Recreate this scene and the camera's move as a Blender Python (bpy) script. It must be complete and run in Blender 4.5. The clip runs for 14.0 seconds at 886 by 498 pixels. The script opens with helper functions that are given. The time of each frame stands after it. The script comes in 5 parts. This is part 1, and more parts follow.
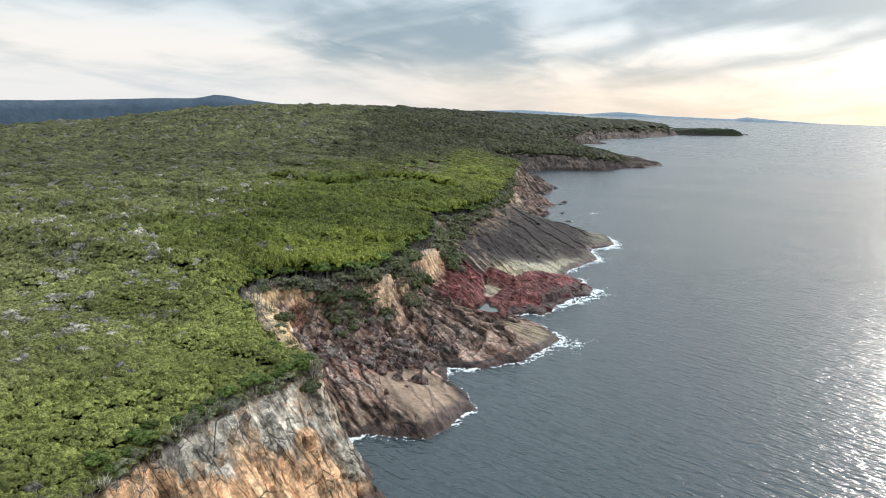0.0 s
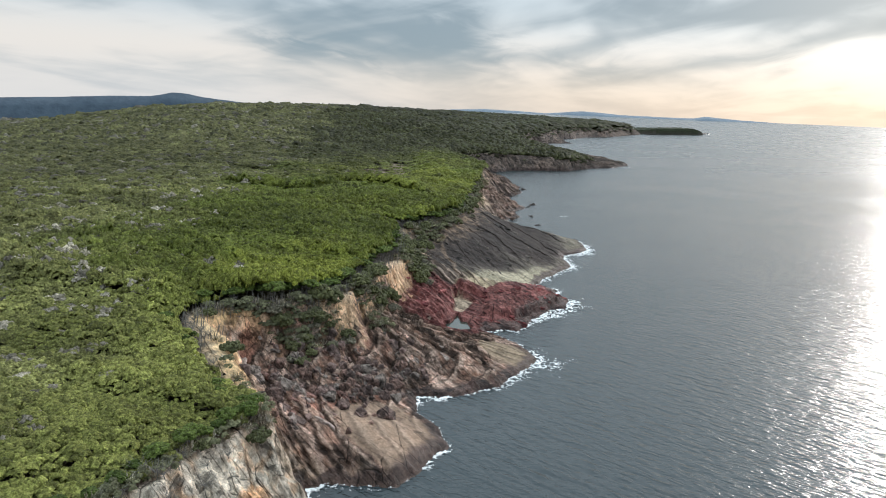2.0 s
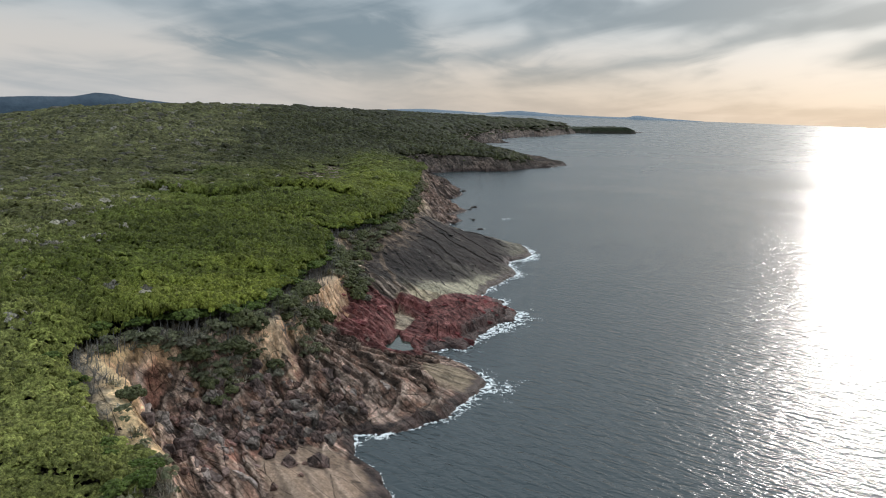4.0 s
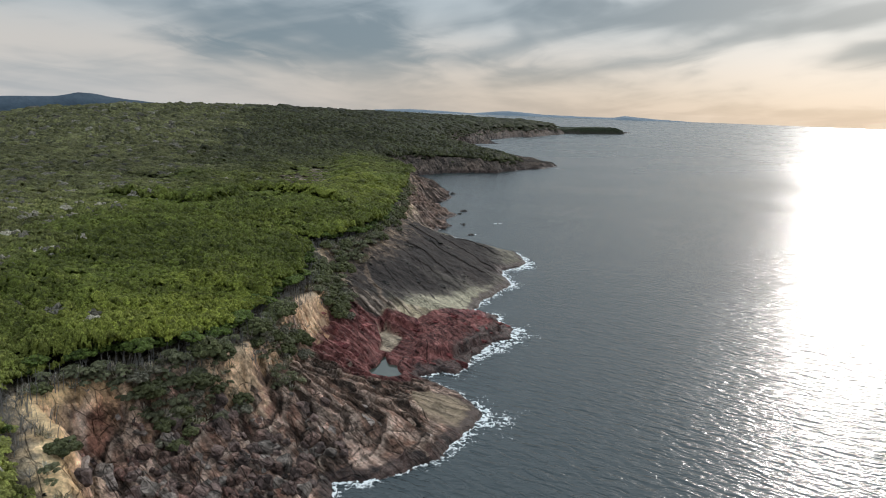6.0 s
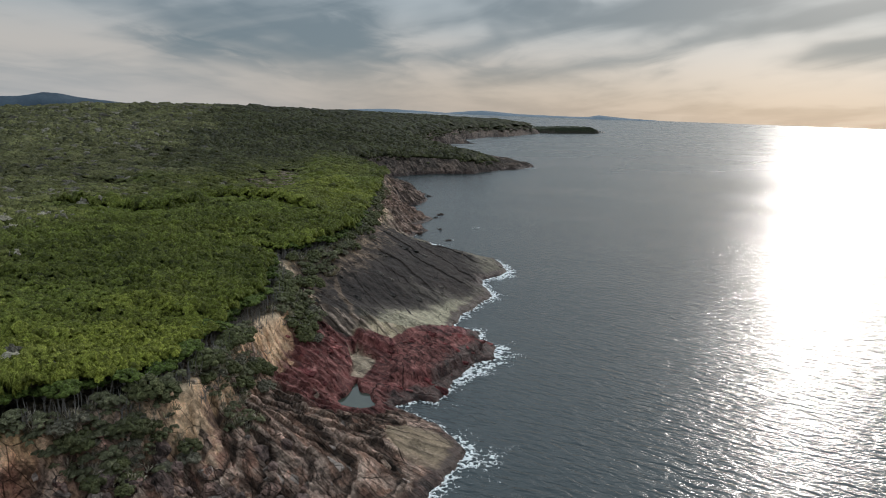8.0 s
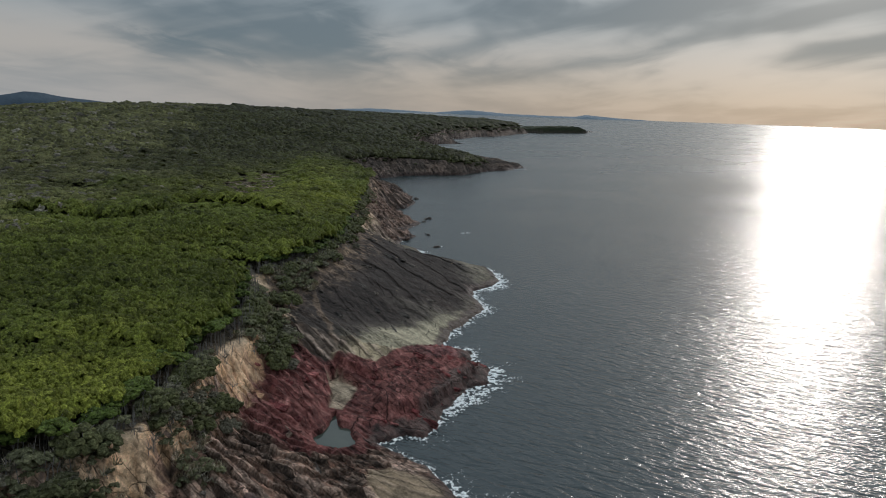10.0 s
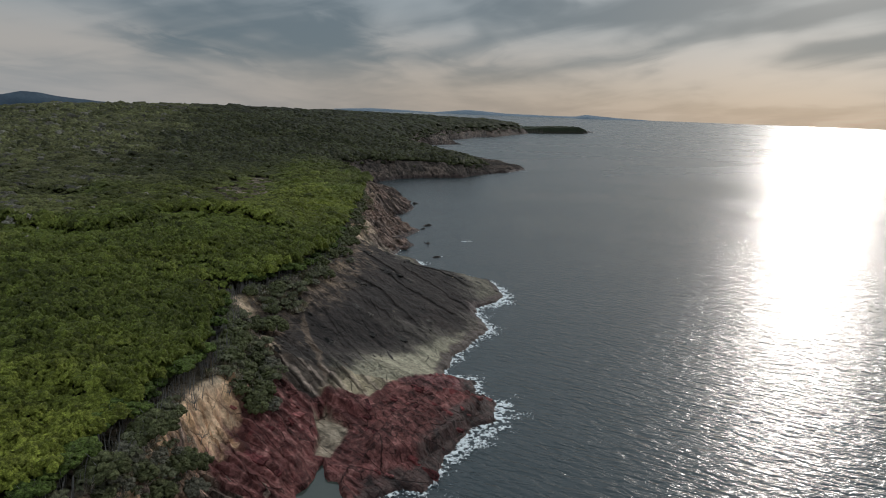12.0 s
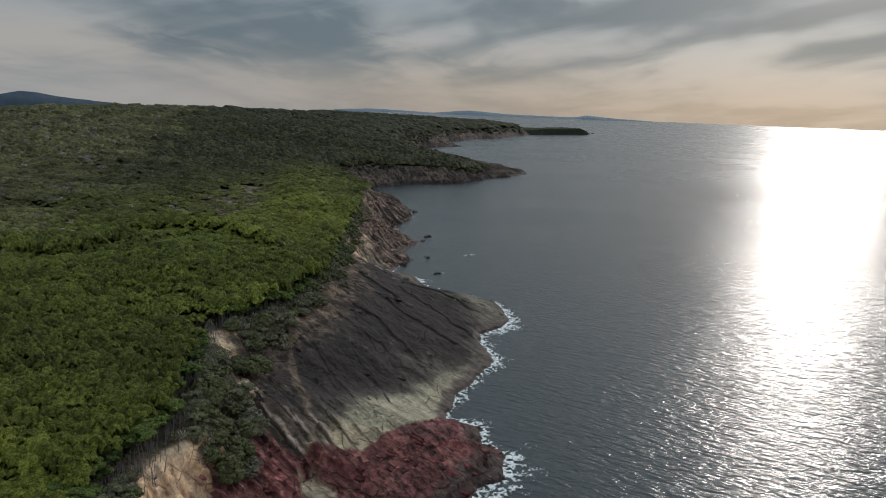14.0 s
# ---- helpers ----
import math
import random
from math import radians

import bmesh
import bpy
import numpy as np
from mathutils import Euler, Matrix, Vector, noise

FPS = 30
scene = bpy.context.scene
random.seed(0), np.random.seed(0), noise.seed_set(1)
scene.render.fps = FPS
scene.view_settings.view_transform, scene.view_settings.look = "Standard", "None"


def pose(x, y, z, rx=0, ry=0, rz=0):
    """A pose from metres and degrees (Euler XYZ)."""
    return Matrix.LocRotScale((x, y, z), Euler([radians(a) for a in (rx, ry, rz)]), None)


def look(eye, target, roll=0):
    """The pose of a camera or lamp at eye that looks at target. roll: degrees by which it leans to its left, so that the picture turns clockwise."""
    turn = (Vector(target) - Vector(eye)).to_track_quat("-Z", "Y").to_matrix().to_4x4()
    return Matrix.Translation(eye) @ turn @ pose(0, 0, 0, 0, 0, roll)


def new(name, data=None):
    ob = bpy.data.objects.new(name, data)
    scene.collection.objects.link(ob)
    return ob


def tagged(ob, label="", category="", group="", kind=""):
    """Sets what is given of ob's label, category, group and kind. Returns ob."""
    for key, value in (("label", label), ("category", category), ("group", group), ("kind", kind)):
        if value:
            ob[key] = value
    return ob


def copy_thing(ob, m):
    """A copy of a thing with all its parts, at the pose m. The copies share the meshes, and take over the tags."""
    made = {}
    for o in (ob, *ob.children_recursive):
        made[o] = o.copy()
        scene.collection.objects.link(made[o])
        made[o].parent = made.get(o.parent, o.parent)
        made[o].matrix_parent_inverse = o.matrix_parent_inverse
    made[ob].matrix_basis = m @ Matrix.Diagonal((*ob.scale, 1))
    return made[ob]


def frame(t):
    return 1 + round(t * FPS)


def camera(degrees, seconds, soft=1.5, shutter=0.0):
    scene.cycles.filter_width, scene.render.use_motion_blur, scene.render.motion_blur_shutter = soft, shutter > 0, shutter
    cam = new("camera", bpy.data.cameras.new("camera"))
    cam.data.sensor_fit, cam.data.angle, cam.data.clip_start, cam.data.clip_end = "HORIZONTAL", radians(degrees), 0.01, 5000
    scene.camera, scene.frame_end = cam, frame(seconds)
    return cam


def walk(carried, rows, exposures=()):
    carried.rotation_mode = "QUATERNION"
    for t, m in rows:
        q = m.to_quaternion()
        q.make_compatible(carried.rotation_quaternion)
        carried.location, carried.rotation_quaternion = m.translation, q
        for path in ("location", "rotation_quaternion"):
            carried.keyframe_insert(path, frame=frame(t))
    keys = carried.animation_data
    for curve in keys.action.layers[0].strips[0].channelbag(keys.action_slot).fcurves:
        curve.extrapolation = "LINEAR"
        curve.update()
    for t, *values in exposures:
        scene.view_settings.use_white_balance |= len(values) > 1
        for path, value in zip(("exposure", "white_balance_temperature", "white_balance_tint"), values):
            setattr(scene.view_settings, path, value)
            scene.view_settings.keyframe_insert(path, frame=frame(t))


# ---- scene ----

# camera and its flight: seconds, eye, heading, pitch and roll in degrees
cam = camera(66.94, 14.0, soft=1.0)
PATH = [
    (0.0, 0.00, 0.00, 68.60, -7.195, -12.035, 2.130),
    (0.5, -0.75, 4.04, 68.71, -7.168, -12.011, 2.202),
    (1.0, -1.57, 8.35, 68.81, -7.094, -12.038, 2.294),
    (1.5, -2.34, 12.65, 69.06, -6.156, -12.065, 2.351),
    (2.0, -3.00, 17.11, 69.24, -4.107, -12.025, 2.304),
    (2.5, -3.49, 21.54, 69.39, -2.512, -11.986, 2.264),
    (3.0, -3.69, 25.96, 69.52, -0.985, -11.946, 2.232),
    (5.5, -3.91, 49.19, 69.00, 2.096, -11.756, 2.104),
    (6.0, -4.08, 53.69, 69.15, 2.132, -11.783, 2.177),
    (6.5, -4.16, 58.02, 69.20, 2.159, -11.789, 2.210),
    (7.0, -4.09, 62.51, 69.19, 2.690, -11.774, 2.188),
    (7.5, -4.09, 66.97, 69.19, 3.588, -11.750, 2.123),
    (8.0, -3.76, 71.24, 69.31, 4.247, -11.743, 2.082),
    (8.5, -3.53, 75.70, 69.34, 4.903, -11.734, 2.041),
    (11.0, -2.10, 98.30, 69.56, 5.339, -11.753, 2.095),
    (11.5, -1.88, 103.12, 70.07, 5.358, -11.786, 2.091),
    (12.0, -1.64, 107.87, 70.80, 5.370, -11.770, 2.114),
    (12.5, -1.51, 112.77, 71.62, 5.396, -11.764, 2.176),
    (13.0, -1.51, 117.62, 72.51, 5.466, -11.773, 2.267),
    (13.5, -1.27, 122.34, 73.24, 5.466, -11.781, 2.296),
    (14.0, -0.81, 126.85, 74.40, 5.399, -11.778, 2.192),
]


def aim(x, y, z, heading, pitch, roll):
    h, p = radians(heading), radians(pitch)
    way = Vector((math.sin(h) * math.cos(p), math.cos(h) * math.cos(p), math.sin(p)))
    return look((x, y, z), Vector((x, y, z)) + way * 50, roll)


EXPOSURES = [(0.0, 0.43), (1.0, 0.43), (1.5, 0.36), (3.0, -0.07), (5.5, -0.25), (7.5, -0.42), (8.5, -0.64), (11.0, -0.88), (14.0, -0.9)]
walk(cam, [(r[0], aim(*r[1:])) for r in PATH], [(t, stops, 6300, 14) for t, stops in EXPOSURES])

# ---- light ----
SUN_AZ, SUN_EL = 34.8, 19.0
SUN_WAY = Vector((math.sin(radians(SUN_AZ)) * math.cos(radians(SUN_EL)), math.cos(radians(SUN_AZ)) * math.cos(radians(SUN_EL)), math.sin(radians(SUN_EL))))
sun_data = bpy.data.lights.new("sun", "SUN")
sun_data.energy, sun_data.angle, sun_data.color = 1.55, radians(3.0), (1.0, 0.93, 0.82)
sun = new("sun", sun_data)
sun.matrix_world = look(SUN_WAY * 1000, (0, 0, 0))


class Nodes:
    """Short hand for building node trees."""

    def __init__(self, tree):
        self.tree = tree
        tree.nodes.clear()

    def add(self, kind, **sets):
        n = self.tree.nodes.new(kind)
        for key, value in sets.items():
            if key == "operation":
                n.operation = value
            elif key == "blend":
                n.blend_type = value
            elif key == "data":
                n.data_type = value
        return n

    def put(self, socket, value):
        if hasattr(value, "is_linked") or hasattr(value, "links"):
            self.tree.links.new(value, socket)
        else:
            socket.default_value = value

    def math(self, op, a, b=0.0, clamp=False):
        n = self.add("ShaderNodeMath", operation=op)
        n.use_clamp = clamp
        self.put(n.inputs[0], a)
        self.put(n.inputs[1], b)
        return n.outputs[0]

    def vec(self, op, a, b=(0, 0, 0)):
        n = self.add("ShaderNodeVectorMath", operation=op)
        self.put(n.inputs[0], a)
        if op == "SCALE":
            self.put(n.inputs[3], b)
        else:
            self.put(n.inputs[1], b)
        return n.outputs["Value"] if op in ("DOT_PRODUCT", "LENGTH") else n.outputs[0]

    def mix(self, fac, a, b, blend="MIX"):
        n = self.add("ShaderNodeMix", data="RGBA", blend=blend)
        self.put(n.inputs[0], fac)
        self.put(n.inputs[6], a)
        self.put(n.inputs[7], b)
        return n.outputs[2]

    def noise(self, vector, scale, detail=3.0, rough=0.55, distortion=0.0):
        n = self.add("ShaderNodeTexNoise")
        self.put(n.inputs["Vector"], vector)
        n.inputs["Scale"].default_value = scale
        n.inputs["Detail"].default_value = detail
        n.inputs["Roughness"].default_value = rough
        n.inputs["Distortion"].default_value = distortion
        return n.outputs[0]

    def ramp(self, value, lo, hi, a=0.0, b=1.0):
        n = self.add("ShaderNodeMapRange")
        n.interpolation_type = "SMOOTHSTEP"
        self.put(n.inputs[0], value)
        n.inputs[1].default_value, n.inputs[2].default_value = lo, hi
        n.inputs[3].default_value, n.inputs[4].default_value = a, b
        return n.outputs[0]

    def joined(self, x, y, z=0.0):
        n = self.add("ShaderNodeCombineXYZ")
        self.put(n.inputs[0], x)
        self.put(n.inputs[1], y)
        self.put(n.inputs[2], z)
        return n.outputs[0]


# ---- sky: thin high cloud in streaks, over a clear-sky model ----
world = bpy.data.worlds.new("world")
scene.world = world
world.use_nodes = True
w = Nodes(world.node_tree)
way = w.add("ShaderNodeTexCoord").outputs["Generated"]
sep = w.add("ShaderNodeSeparateXYZ")
w.put(sep.inputs[0], way)
up = w.math("MAXIMUM", sep.outputs[2], 0.0)
flat = w.math("ADD", up, 0.11)
px, py = w.math("DIVIDE", sep.outputs[0], flat), w.math("DIVIDE", sep.outputs[1], flat)
ca, sa = math.cos(radians(9)), math.sin(radians(9))
along = w.math("ADD", w.math("MULTIPLY", px, sa), w.math("MULTIPLY", py, ca))
across = w.math("SUBTRACT", w.math("MULTIPLY", px, ca), w.math("MULTIPLY", py, sa))
cloud_at = w.joined(w.math("MULTIPLY", across, 0.8), w.math("MULTIPLY", along, 0.42), 3.3)
broad = w.noise(cloud_at, 1.0, 3.0, 0.5, 0.5)
fine = w.noise(cloud_at, 3.2, 5.0, 0.55, 0.8)
cloud = w.math("ADD", w.math("MULTIPLY", broad, 0.78), w.math("MULTIPLY", fine, 0.22))
# heavier banks of cloud: heading and height in degrees, half width, half height, lean, weight
heading = w.math("MULTIPLY", w.math("ARCTAN2", sep.outputs[0], sep.outputs[1]), 180 / math.pi)
height = w.math("MULTIPLY", up, 180 / math.pi)
warp = w.math("MULTIPLY", w.math("SUBTRACT", fine, 0.5), 7.0)
for b_az, b_el, b_w, b_h, lean, weight in ((-4.8, 5.8, 3.4, 2.1, -0.15, 0.21), (10.0, 8.0, 7.0, 1.9, 0.10, 0.20), (22.0, 8.3, 8.0, 1.2, 0.26, 0.20), (18.5, 4.3, 5.0, 0.6, 0.12, 0.12),
                                           (31.0, 7.2, 7.0, 0.7, 0.20, 0.20), (36.0, 5.6, 4.5, 0.5, 0.15, 0.16), (-16.8, 3.9, 5.5, 0.7, -0.20, 0.17), (-16.0, 7.2, 11.0, 1.6, -0.12, 0.12),
                                           (4.0, 5.6, 3.2, 1.0, 0.25, -0.22), (15.0, 5.9, 6.5, 0.8, 0.22, -0.18), (27.0, 5.2, 8.0, 0.8, 0.16, -0.16), (-28.0, 3.5, 8.0, 1.6, 0.0, -0.12)):
    du = w.math("SUBTRACT", w.math("ADD", heading, warp), b_az)
    dv = w.math("SUBTRACT", w.math("SUBTRACT", w.math("ADD", height, w.math("MULTIPLY", warp, 0.2)), b_el), w.math("MULTIPLY", du, lean))
    q = w.math("ADD", w.math("POWER", w.math("ABSOLUTE", w.math("DIVIDE", du, b_w)), 2.0), w.math("POWER", w.math("ABSOLUTE", w.math("DIVIDE", dv, b_h)), 2.0))
    cloud = w.math("SUBTRACT", cloud, w.math("MULTIPLY", w.math("POWER", 2.718, w.math("MULTIPLY", q, -1.0)), weight))
# fine streaks rising to the north-east
drift = w.math("SUBTRACT", height, w.math("MULTIPLY", heading, 0.2))
streak = w.noise(w.joined(w.math("MULTIPLY", heading, 0.08), w.math("MULTIPLY", drift, 0.42), 1.7), 1.0, 3.0, 0.5, 0.9)
cloud = w.math("ADD", cloud, w.math("MULTIPLY", w.math("SUBTRACT", streak, 0.5), 0.34))
thin = w.ramp(cloud, 0.27, 0.66)
low = w.ramp(up, 0.01, 0.085, 1.0, 0.0)
toward = w.vec("DOT_PRODUCT", way, tuple(SUN_WAY))
glow = w.math("MULTIPLY", w.math("POWER", w.math("MAXIMUM", toward, 0.0), 14.0), w.ramp(thin, 0.1, 0.9, 0.35, 1.0))
bright = w.mix(w.ramp(up, 0.05, 0.15), (0.80, 0.76, 0.68, 1), (0.60, 0.69, 0.71, 1))
grey = w.mix(thin, (0.25, 0.33, 0.37, 1), bright)
warm = w.mix(w.ramp(toward, 0.45, 0.95), (0.68, 0.70, 0.68, 1), (0.72, 0.62, 0.49, 1))
tone = w.mix(w.math("MULTIPLY", low, 0.7), grey, warm)
aureole = w.math("MULTIPLY", w.math("POWER", w.math("MAXIMUM", toward, 0.0), 220.0), 3.5)
lit = w.mix(1.0, tone, w.mix(glow, (0, 0, 0, 1), (0.36, 0.335, 0.285, 1)), "ADD")
nishita = w.add("ShaderNodeTexSky")
nishita.sky_type, nishita.sun_disc = "NISHITA", False
nishita.sun_elevation, nishita.sun_rotation = radians(SUN_EL), radians(SUN_AZ)
clear = w.vec("SCALE", nishita.outputs[0], 0.05)
veil = w.vec("SCALE", (1.0, 0.93, 0.82), aureole)
allsky = w.vec("SCALE", w.mix(0.85, clear, lit), w.ramp(up, 0.15, 0.55, 0.93, 2.4))
back = w.add("ShaderNodeBackground")
w.put(back.inputs[0], w.vec("ADD", allsky, veil))
back.inputs[1].default_value = 1.1
w.put(w.add("ShaderNodeOutputWorld").inputs[0], back.outputs[0])


# ---- materials ----
def material(name):
    m = bpy.data.materials.new(name)
    m.use_nodes = True
    n = Nodes(m.node_tree)
    b = n.add("ShaderNodeBsdfPrincipled")
    n.put(n.add("ShaderNodeOutputMaterial").inputs[0], b.outputs[0])
    return m, n, b


def attribute(n, name):
    a = n.add("ShaderNodeAttribute")
    a.attribute_name = name
    return a


def bump(n, b, height, strength, distance):
    k = n.add("ShaderNodeBump")
    n.put(k.inputs["Strength"], strength)
    k.inputs["Distance"].default_value = distance
    n.put(k.inputs["Height"], height)
    n.put(b.inputs["Normal"], k.outputs[0])


def rock_material():
    m, n, b = material("weathered_rock")
    at = n.add("ShaderNodeNewGeometry").outputs["Position"]
    tone = attribute(n, "tone")
    base, rugged = tone.outputs["Color"], tone.outputs["Alpha"]
    # grain runs along the strike of the beds
    turned = n.joined(n.vec("DOT_PRODUCT", at, (0.16, -0.18, 0.0)), n.vec("DOT_PRODUCT", at, (0.75, 0.66, 0.3)), n.vec("DOT_PRODUCT", at, (0.0, 0.0, 0.8)))
    beds = n.noise(turned, 0.7, 5.0, 0.65)
    blotch = n.noise(at, 0.28, 5.0, 0.62)
    grain = n.noise(at, 1.8, 6.0, 0.75)
    bent = n.vec("ADD", turned, n.vec("SCALE", n.joined(beds, blotch, grain), 0.35))
    loose = n.vec("ADD", at, n.vec("SCALE", n.joined(grain, beds, blotch), 0.7))

    def block_shade(vector, scale):
        """A random shade for each block of rock."""
        cells = n.add("ShaderNodeTexVoronoi")
        n.put(cells.inputs["Vector"], vector)
        cells.inputs["Scale"].default_value = scale
        return n.vec("DOT_PRODUCT", cells.outputs["Color"], (0.33, 0.33, 0.34))

    def joints(vector, scale, wide):
        """Open joints between blocks of rock."""
        cells = n.add("ShaderNodeTexVoronoi")
        cells.feature = "DISTANCE_TO_EDGE"
        n.put(cells.inputs["Vector"], vector)
        cells.inputs["Scale"].default_value = scale
        return n.ramp(cells.outputs[0], 0.0, wide, 1.0, 0.0)

    def about(value, lo, hi, size):
        """A factor round nought, from -size to size."""
        return n.ramp(value, lo, hi, -size, size)

    big, little = block_shade(bent, 0.36), block_shade(loose, 0.9)
    shade = n.math("ADD", n.math("ADD", about(beds, 0.40, 0.60, 0.32), about(big, 0.35, 0.65, 0.36)), n.math("ADD", about(little, 0.35, 0.65, 0.22), about(blotch, 0.35, 0.65, 0.22)))
    shade = n.math("ADD", 1.0, n.math("MULTIPLY", shade, n.ramp(rugged, 0.0, 1.0, 0.35, 1.0)))
    shade = n.math("MULTIPLY", n.math("MAXIMUM", shade, 0.25), n.ramp(grain, 0.28, 0.72, 0.68, 1.28))
    c = n.mix(1.0, base, n.joined(shade, shade, shade), "MULTIPLY")
    # pale scoured and lichen-spotted faces
    specks = n.ramp(n.noise(loose, 1.3, 6.0, 0.8), 0.54, 0.60)
    c = n.mix(n.math("MULTIPLY", specks, n.math("MULTIPLY", n.ramp(blotch, 0.42, 0.60, 0.05, 0.75), n.ramp(rugged, 0.0, 1.0, 0.3, 1.0))), c, n.vec("ADD", n.vec("SCALE", c, 1.7), (0.045, 0.037, 0.032)))
    long_cracks = n.math("MULTIPLY", joints(bent, 0.22, 0.022), n.math("MULTIPLY", n.ramp(blotch, 0.40, 0.52), n.ramp(rugged, 0.0, 0.3, 0.75, 1.0)))
    cross_cracks = n.math("MULTIPLY", joints(loose, 0.34, 0.026), n.math("MULTIPLY", n.ramp(rugged, 0.45, 0.95, 0.05, 0.6), n.ramp(beds, 0.46, 0.58)))
    small_cracks = n.math("MULTIPLY", joints(loose, 1.0, 0.05), n.ramp(rugged, 0.4, 1.0, 0.0, 0.16))
    # thin beds stepping down across the strike
    run = n.math("ADD", n.math("MULTIPLY", n.vec("DOT_PRODUCT", at, (0.75, 0.66, 0.5)), 0.75), n.math("ADD", n.math("MULTIPLY", blotch, 0.7), n.math("MULTIPLY", beds, 0.35)))
    strata = n.math("FRACT", run)
    cleft = n.math("MULTIPLY", n.ramp(strata, 0.0, 0.13, 1.0, 0.0), n.math("MULTIPLY", n.ramp(n.noise(turned, 0.5, 3.0, 0.6), 0.42, 0.56), n.ramp(rugged, 0.3, 1.0, 0.12, 0.85)))
    seam = n.math("MAXIMUM", n.math("MAXIMUM", cleft, long_cracks), n.math("MAXIMUM", cross_cracks, small_cracks))
    c = n.mix(n.math("MULTIPLY", seam, 0.82), c, n.vec("SCALE", c, 0.1))
    b.inputs["Specular IOR Level"].default_value = 0.22
    n.put(b.inputs["Base Color"], c)
    n.put(b.inputs["Roughness"], attribute(n, "wet").outputs["Fac"])
    h = n.math("ADD", n.math("MULTIPLY", n.math("ADD", beds, blotch), 0.3), n.math("ADD", n.math("MULTIPLY", grain, 0.35), n.math("MULTIPLY", seam, -0.5)))
    h = n.math("ADD", h, n.math("ADD", n.math("MULTIPLY", big, 0.45), n.math("MULTIPLY", little, 0.4)))
    h = n.math("ADD", h, n.math("MULTIPLY", strata, n.ramp(rugged, 0.3, 1.0, 0.03, 0.3)))
    bump(n, b, h, n.ramp(rugged, 0.0, 1.0, 0.4, 1.0), 1.2)
    return m


def leaf_material(name, grain_scale=4.0):
    m, n, b = material(name)
    at = n.add("ShaderNodeNewGeometry").outputs["Position"]
    base = attribute(n, "tone").outputs["Color"]
    fine = n.noise(at, grain_scale, 3.0, 0.7)
    tuft = n.noise(at, grain_scale * 0.36, 3.0, 0.65)
    grain = n.math("ADD", n.math("MULTIPLY", tuft, 0.7), n.math("MULTIPLY", fine, 0.3))
    k = n.math("MULTIPLY", n.ramp(tuft, 0.35, 0.64, 0.55, 1.45), n.ramp(fine, 0.32, 0.68, 0.5, 1.55))
    n.put(b.inputs["Base Color"], n.mix(1.0, base, n.joined(k, k, k), "MULTIPLY"))
    b.inputs["Roughness"].default_value = 0.75
    b.inputs["Specular IOR Level"].default_value = 0.12
    bump(n, b, grain, 1.0, 0.9)
    thin = n.add("ShaderNodeBsdfTranslucent")
    n.put(thin.inputs[0], n.mix(1.0, base, (1.5, 1.5, 0.7, 1), "MULTIPLY"))
    both = n.add("ShaderNodeMixShader")
    both.inputs[0].default_value = 0.2
    n.put(both.inputs[1], b.outputs[0])
    n.put(both.inputs[2], thin.outputs[0])
    n.put(n.add("ShaderNodeOutputMaterial").inputs[0], both.outputs[0])
    m.node_tree.nodes.remove(m.node_tree.nodes["Material Output"])
    return m


def water_material():
    m, n, b = material("sea_water")
    at = n.add("ShaderNodeTexCoord").outputs["Object"]
    # crests run aslant to the shore
    swell = n.joined(n.vec("DOT_PRODUCT", at, (0.30, -0.19, 0.0)), n.vec("DOT_PRODUCT", at, (0.54, 0.84, 0.0)))
    long_waves = n.noise(swell, 0.10, 2.0, 0.5, 0.3)
    ripples = n.noise(swell, 0.60, 1.5, 0.5, 0.6)
    cross = n.joined(n.vec("DOT_PRODUCT", at, (0.42, 0.12, 0.0)), n.vec("DOT_PRODUCT", at, (-0.27, 0.96, 0.0)))
    chop = n.noise(cross, 1.4, 1.0, 0.5, 0.4)
    glints = n.noise(at, 3.2, 0.0, 0.5)
    patches = n.noise(n.joined(n.vec("DOT_PRODUCT", at, (1.0, -0.5, 0.0)), n.vec("DOT_PRODUCT", at, (0.4, 1.6, 0.0))), 0.004, 4.0, 0.55, 0.4)
    h = n.math("ADD", n.math("MULTIPLY", long_waves, 0.45), n.math("ADD", n.math("MULTIPLY", ripples, 1.5), n.math("MULTIPLY", chop, 0.4)))
    h = n.math("ADD", h, n.math("MULTIPLY", glints, 0.13))
    off = n.add("ShaderNodeSeparateXYZ")
    n.put(off.inputs[0], at)
    bump(n, b, h, n.ramp(patches, 0.35, 0.65, 0.8, 1.0), 0.36)
    n.put(b.inputs["Base Color"], n.mix(patches, (0.020, 0.030, 0.034, 1), (0.030, 0.042, 0.046, 1)))
    n.put(b.inputs["Roughness"], n.math("ADD", n.ramp(patches, 0.35, 0.65, 0.17, 0.22), n.ramp(off.outputs[1], 150, 1300, 0.0, 0.08)))
    b.inputs["IOR"].default_value = 1.33
    return m


def plain_material(name, a, c, scale=1.0, rough=0.8):
    m, n, b = material(name)
    at = n.add("ShaderNodeTexCoord").outputs["Object"]
    g = n.noise(at, scale, 5.0, 0.65)
    n.put(b.inputs["Base Color"], n.mix(n.ramp(g, 0.3, 0.7), (*a, 1), (*c, 1)))
    b.inputs["Roughness"].default_value = rough
    bump(n, b, g, 0.6, 0.3 / scale)
    return m


ROCK = rock_material()
LEAF = leaf_material("scrub_leaves")
FOREST = leaf_material("forest_leaves", 0.8)
WATER = water_material()


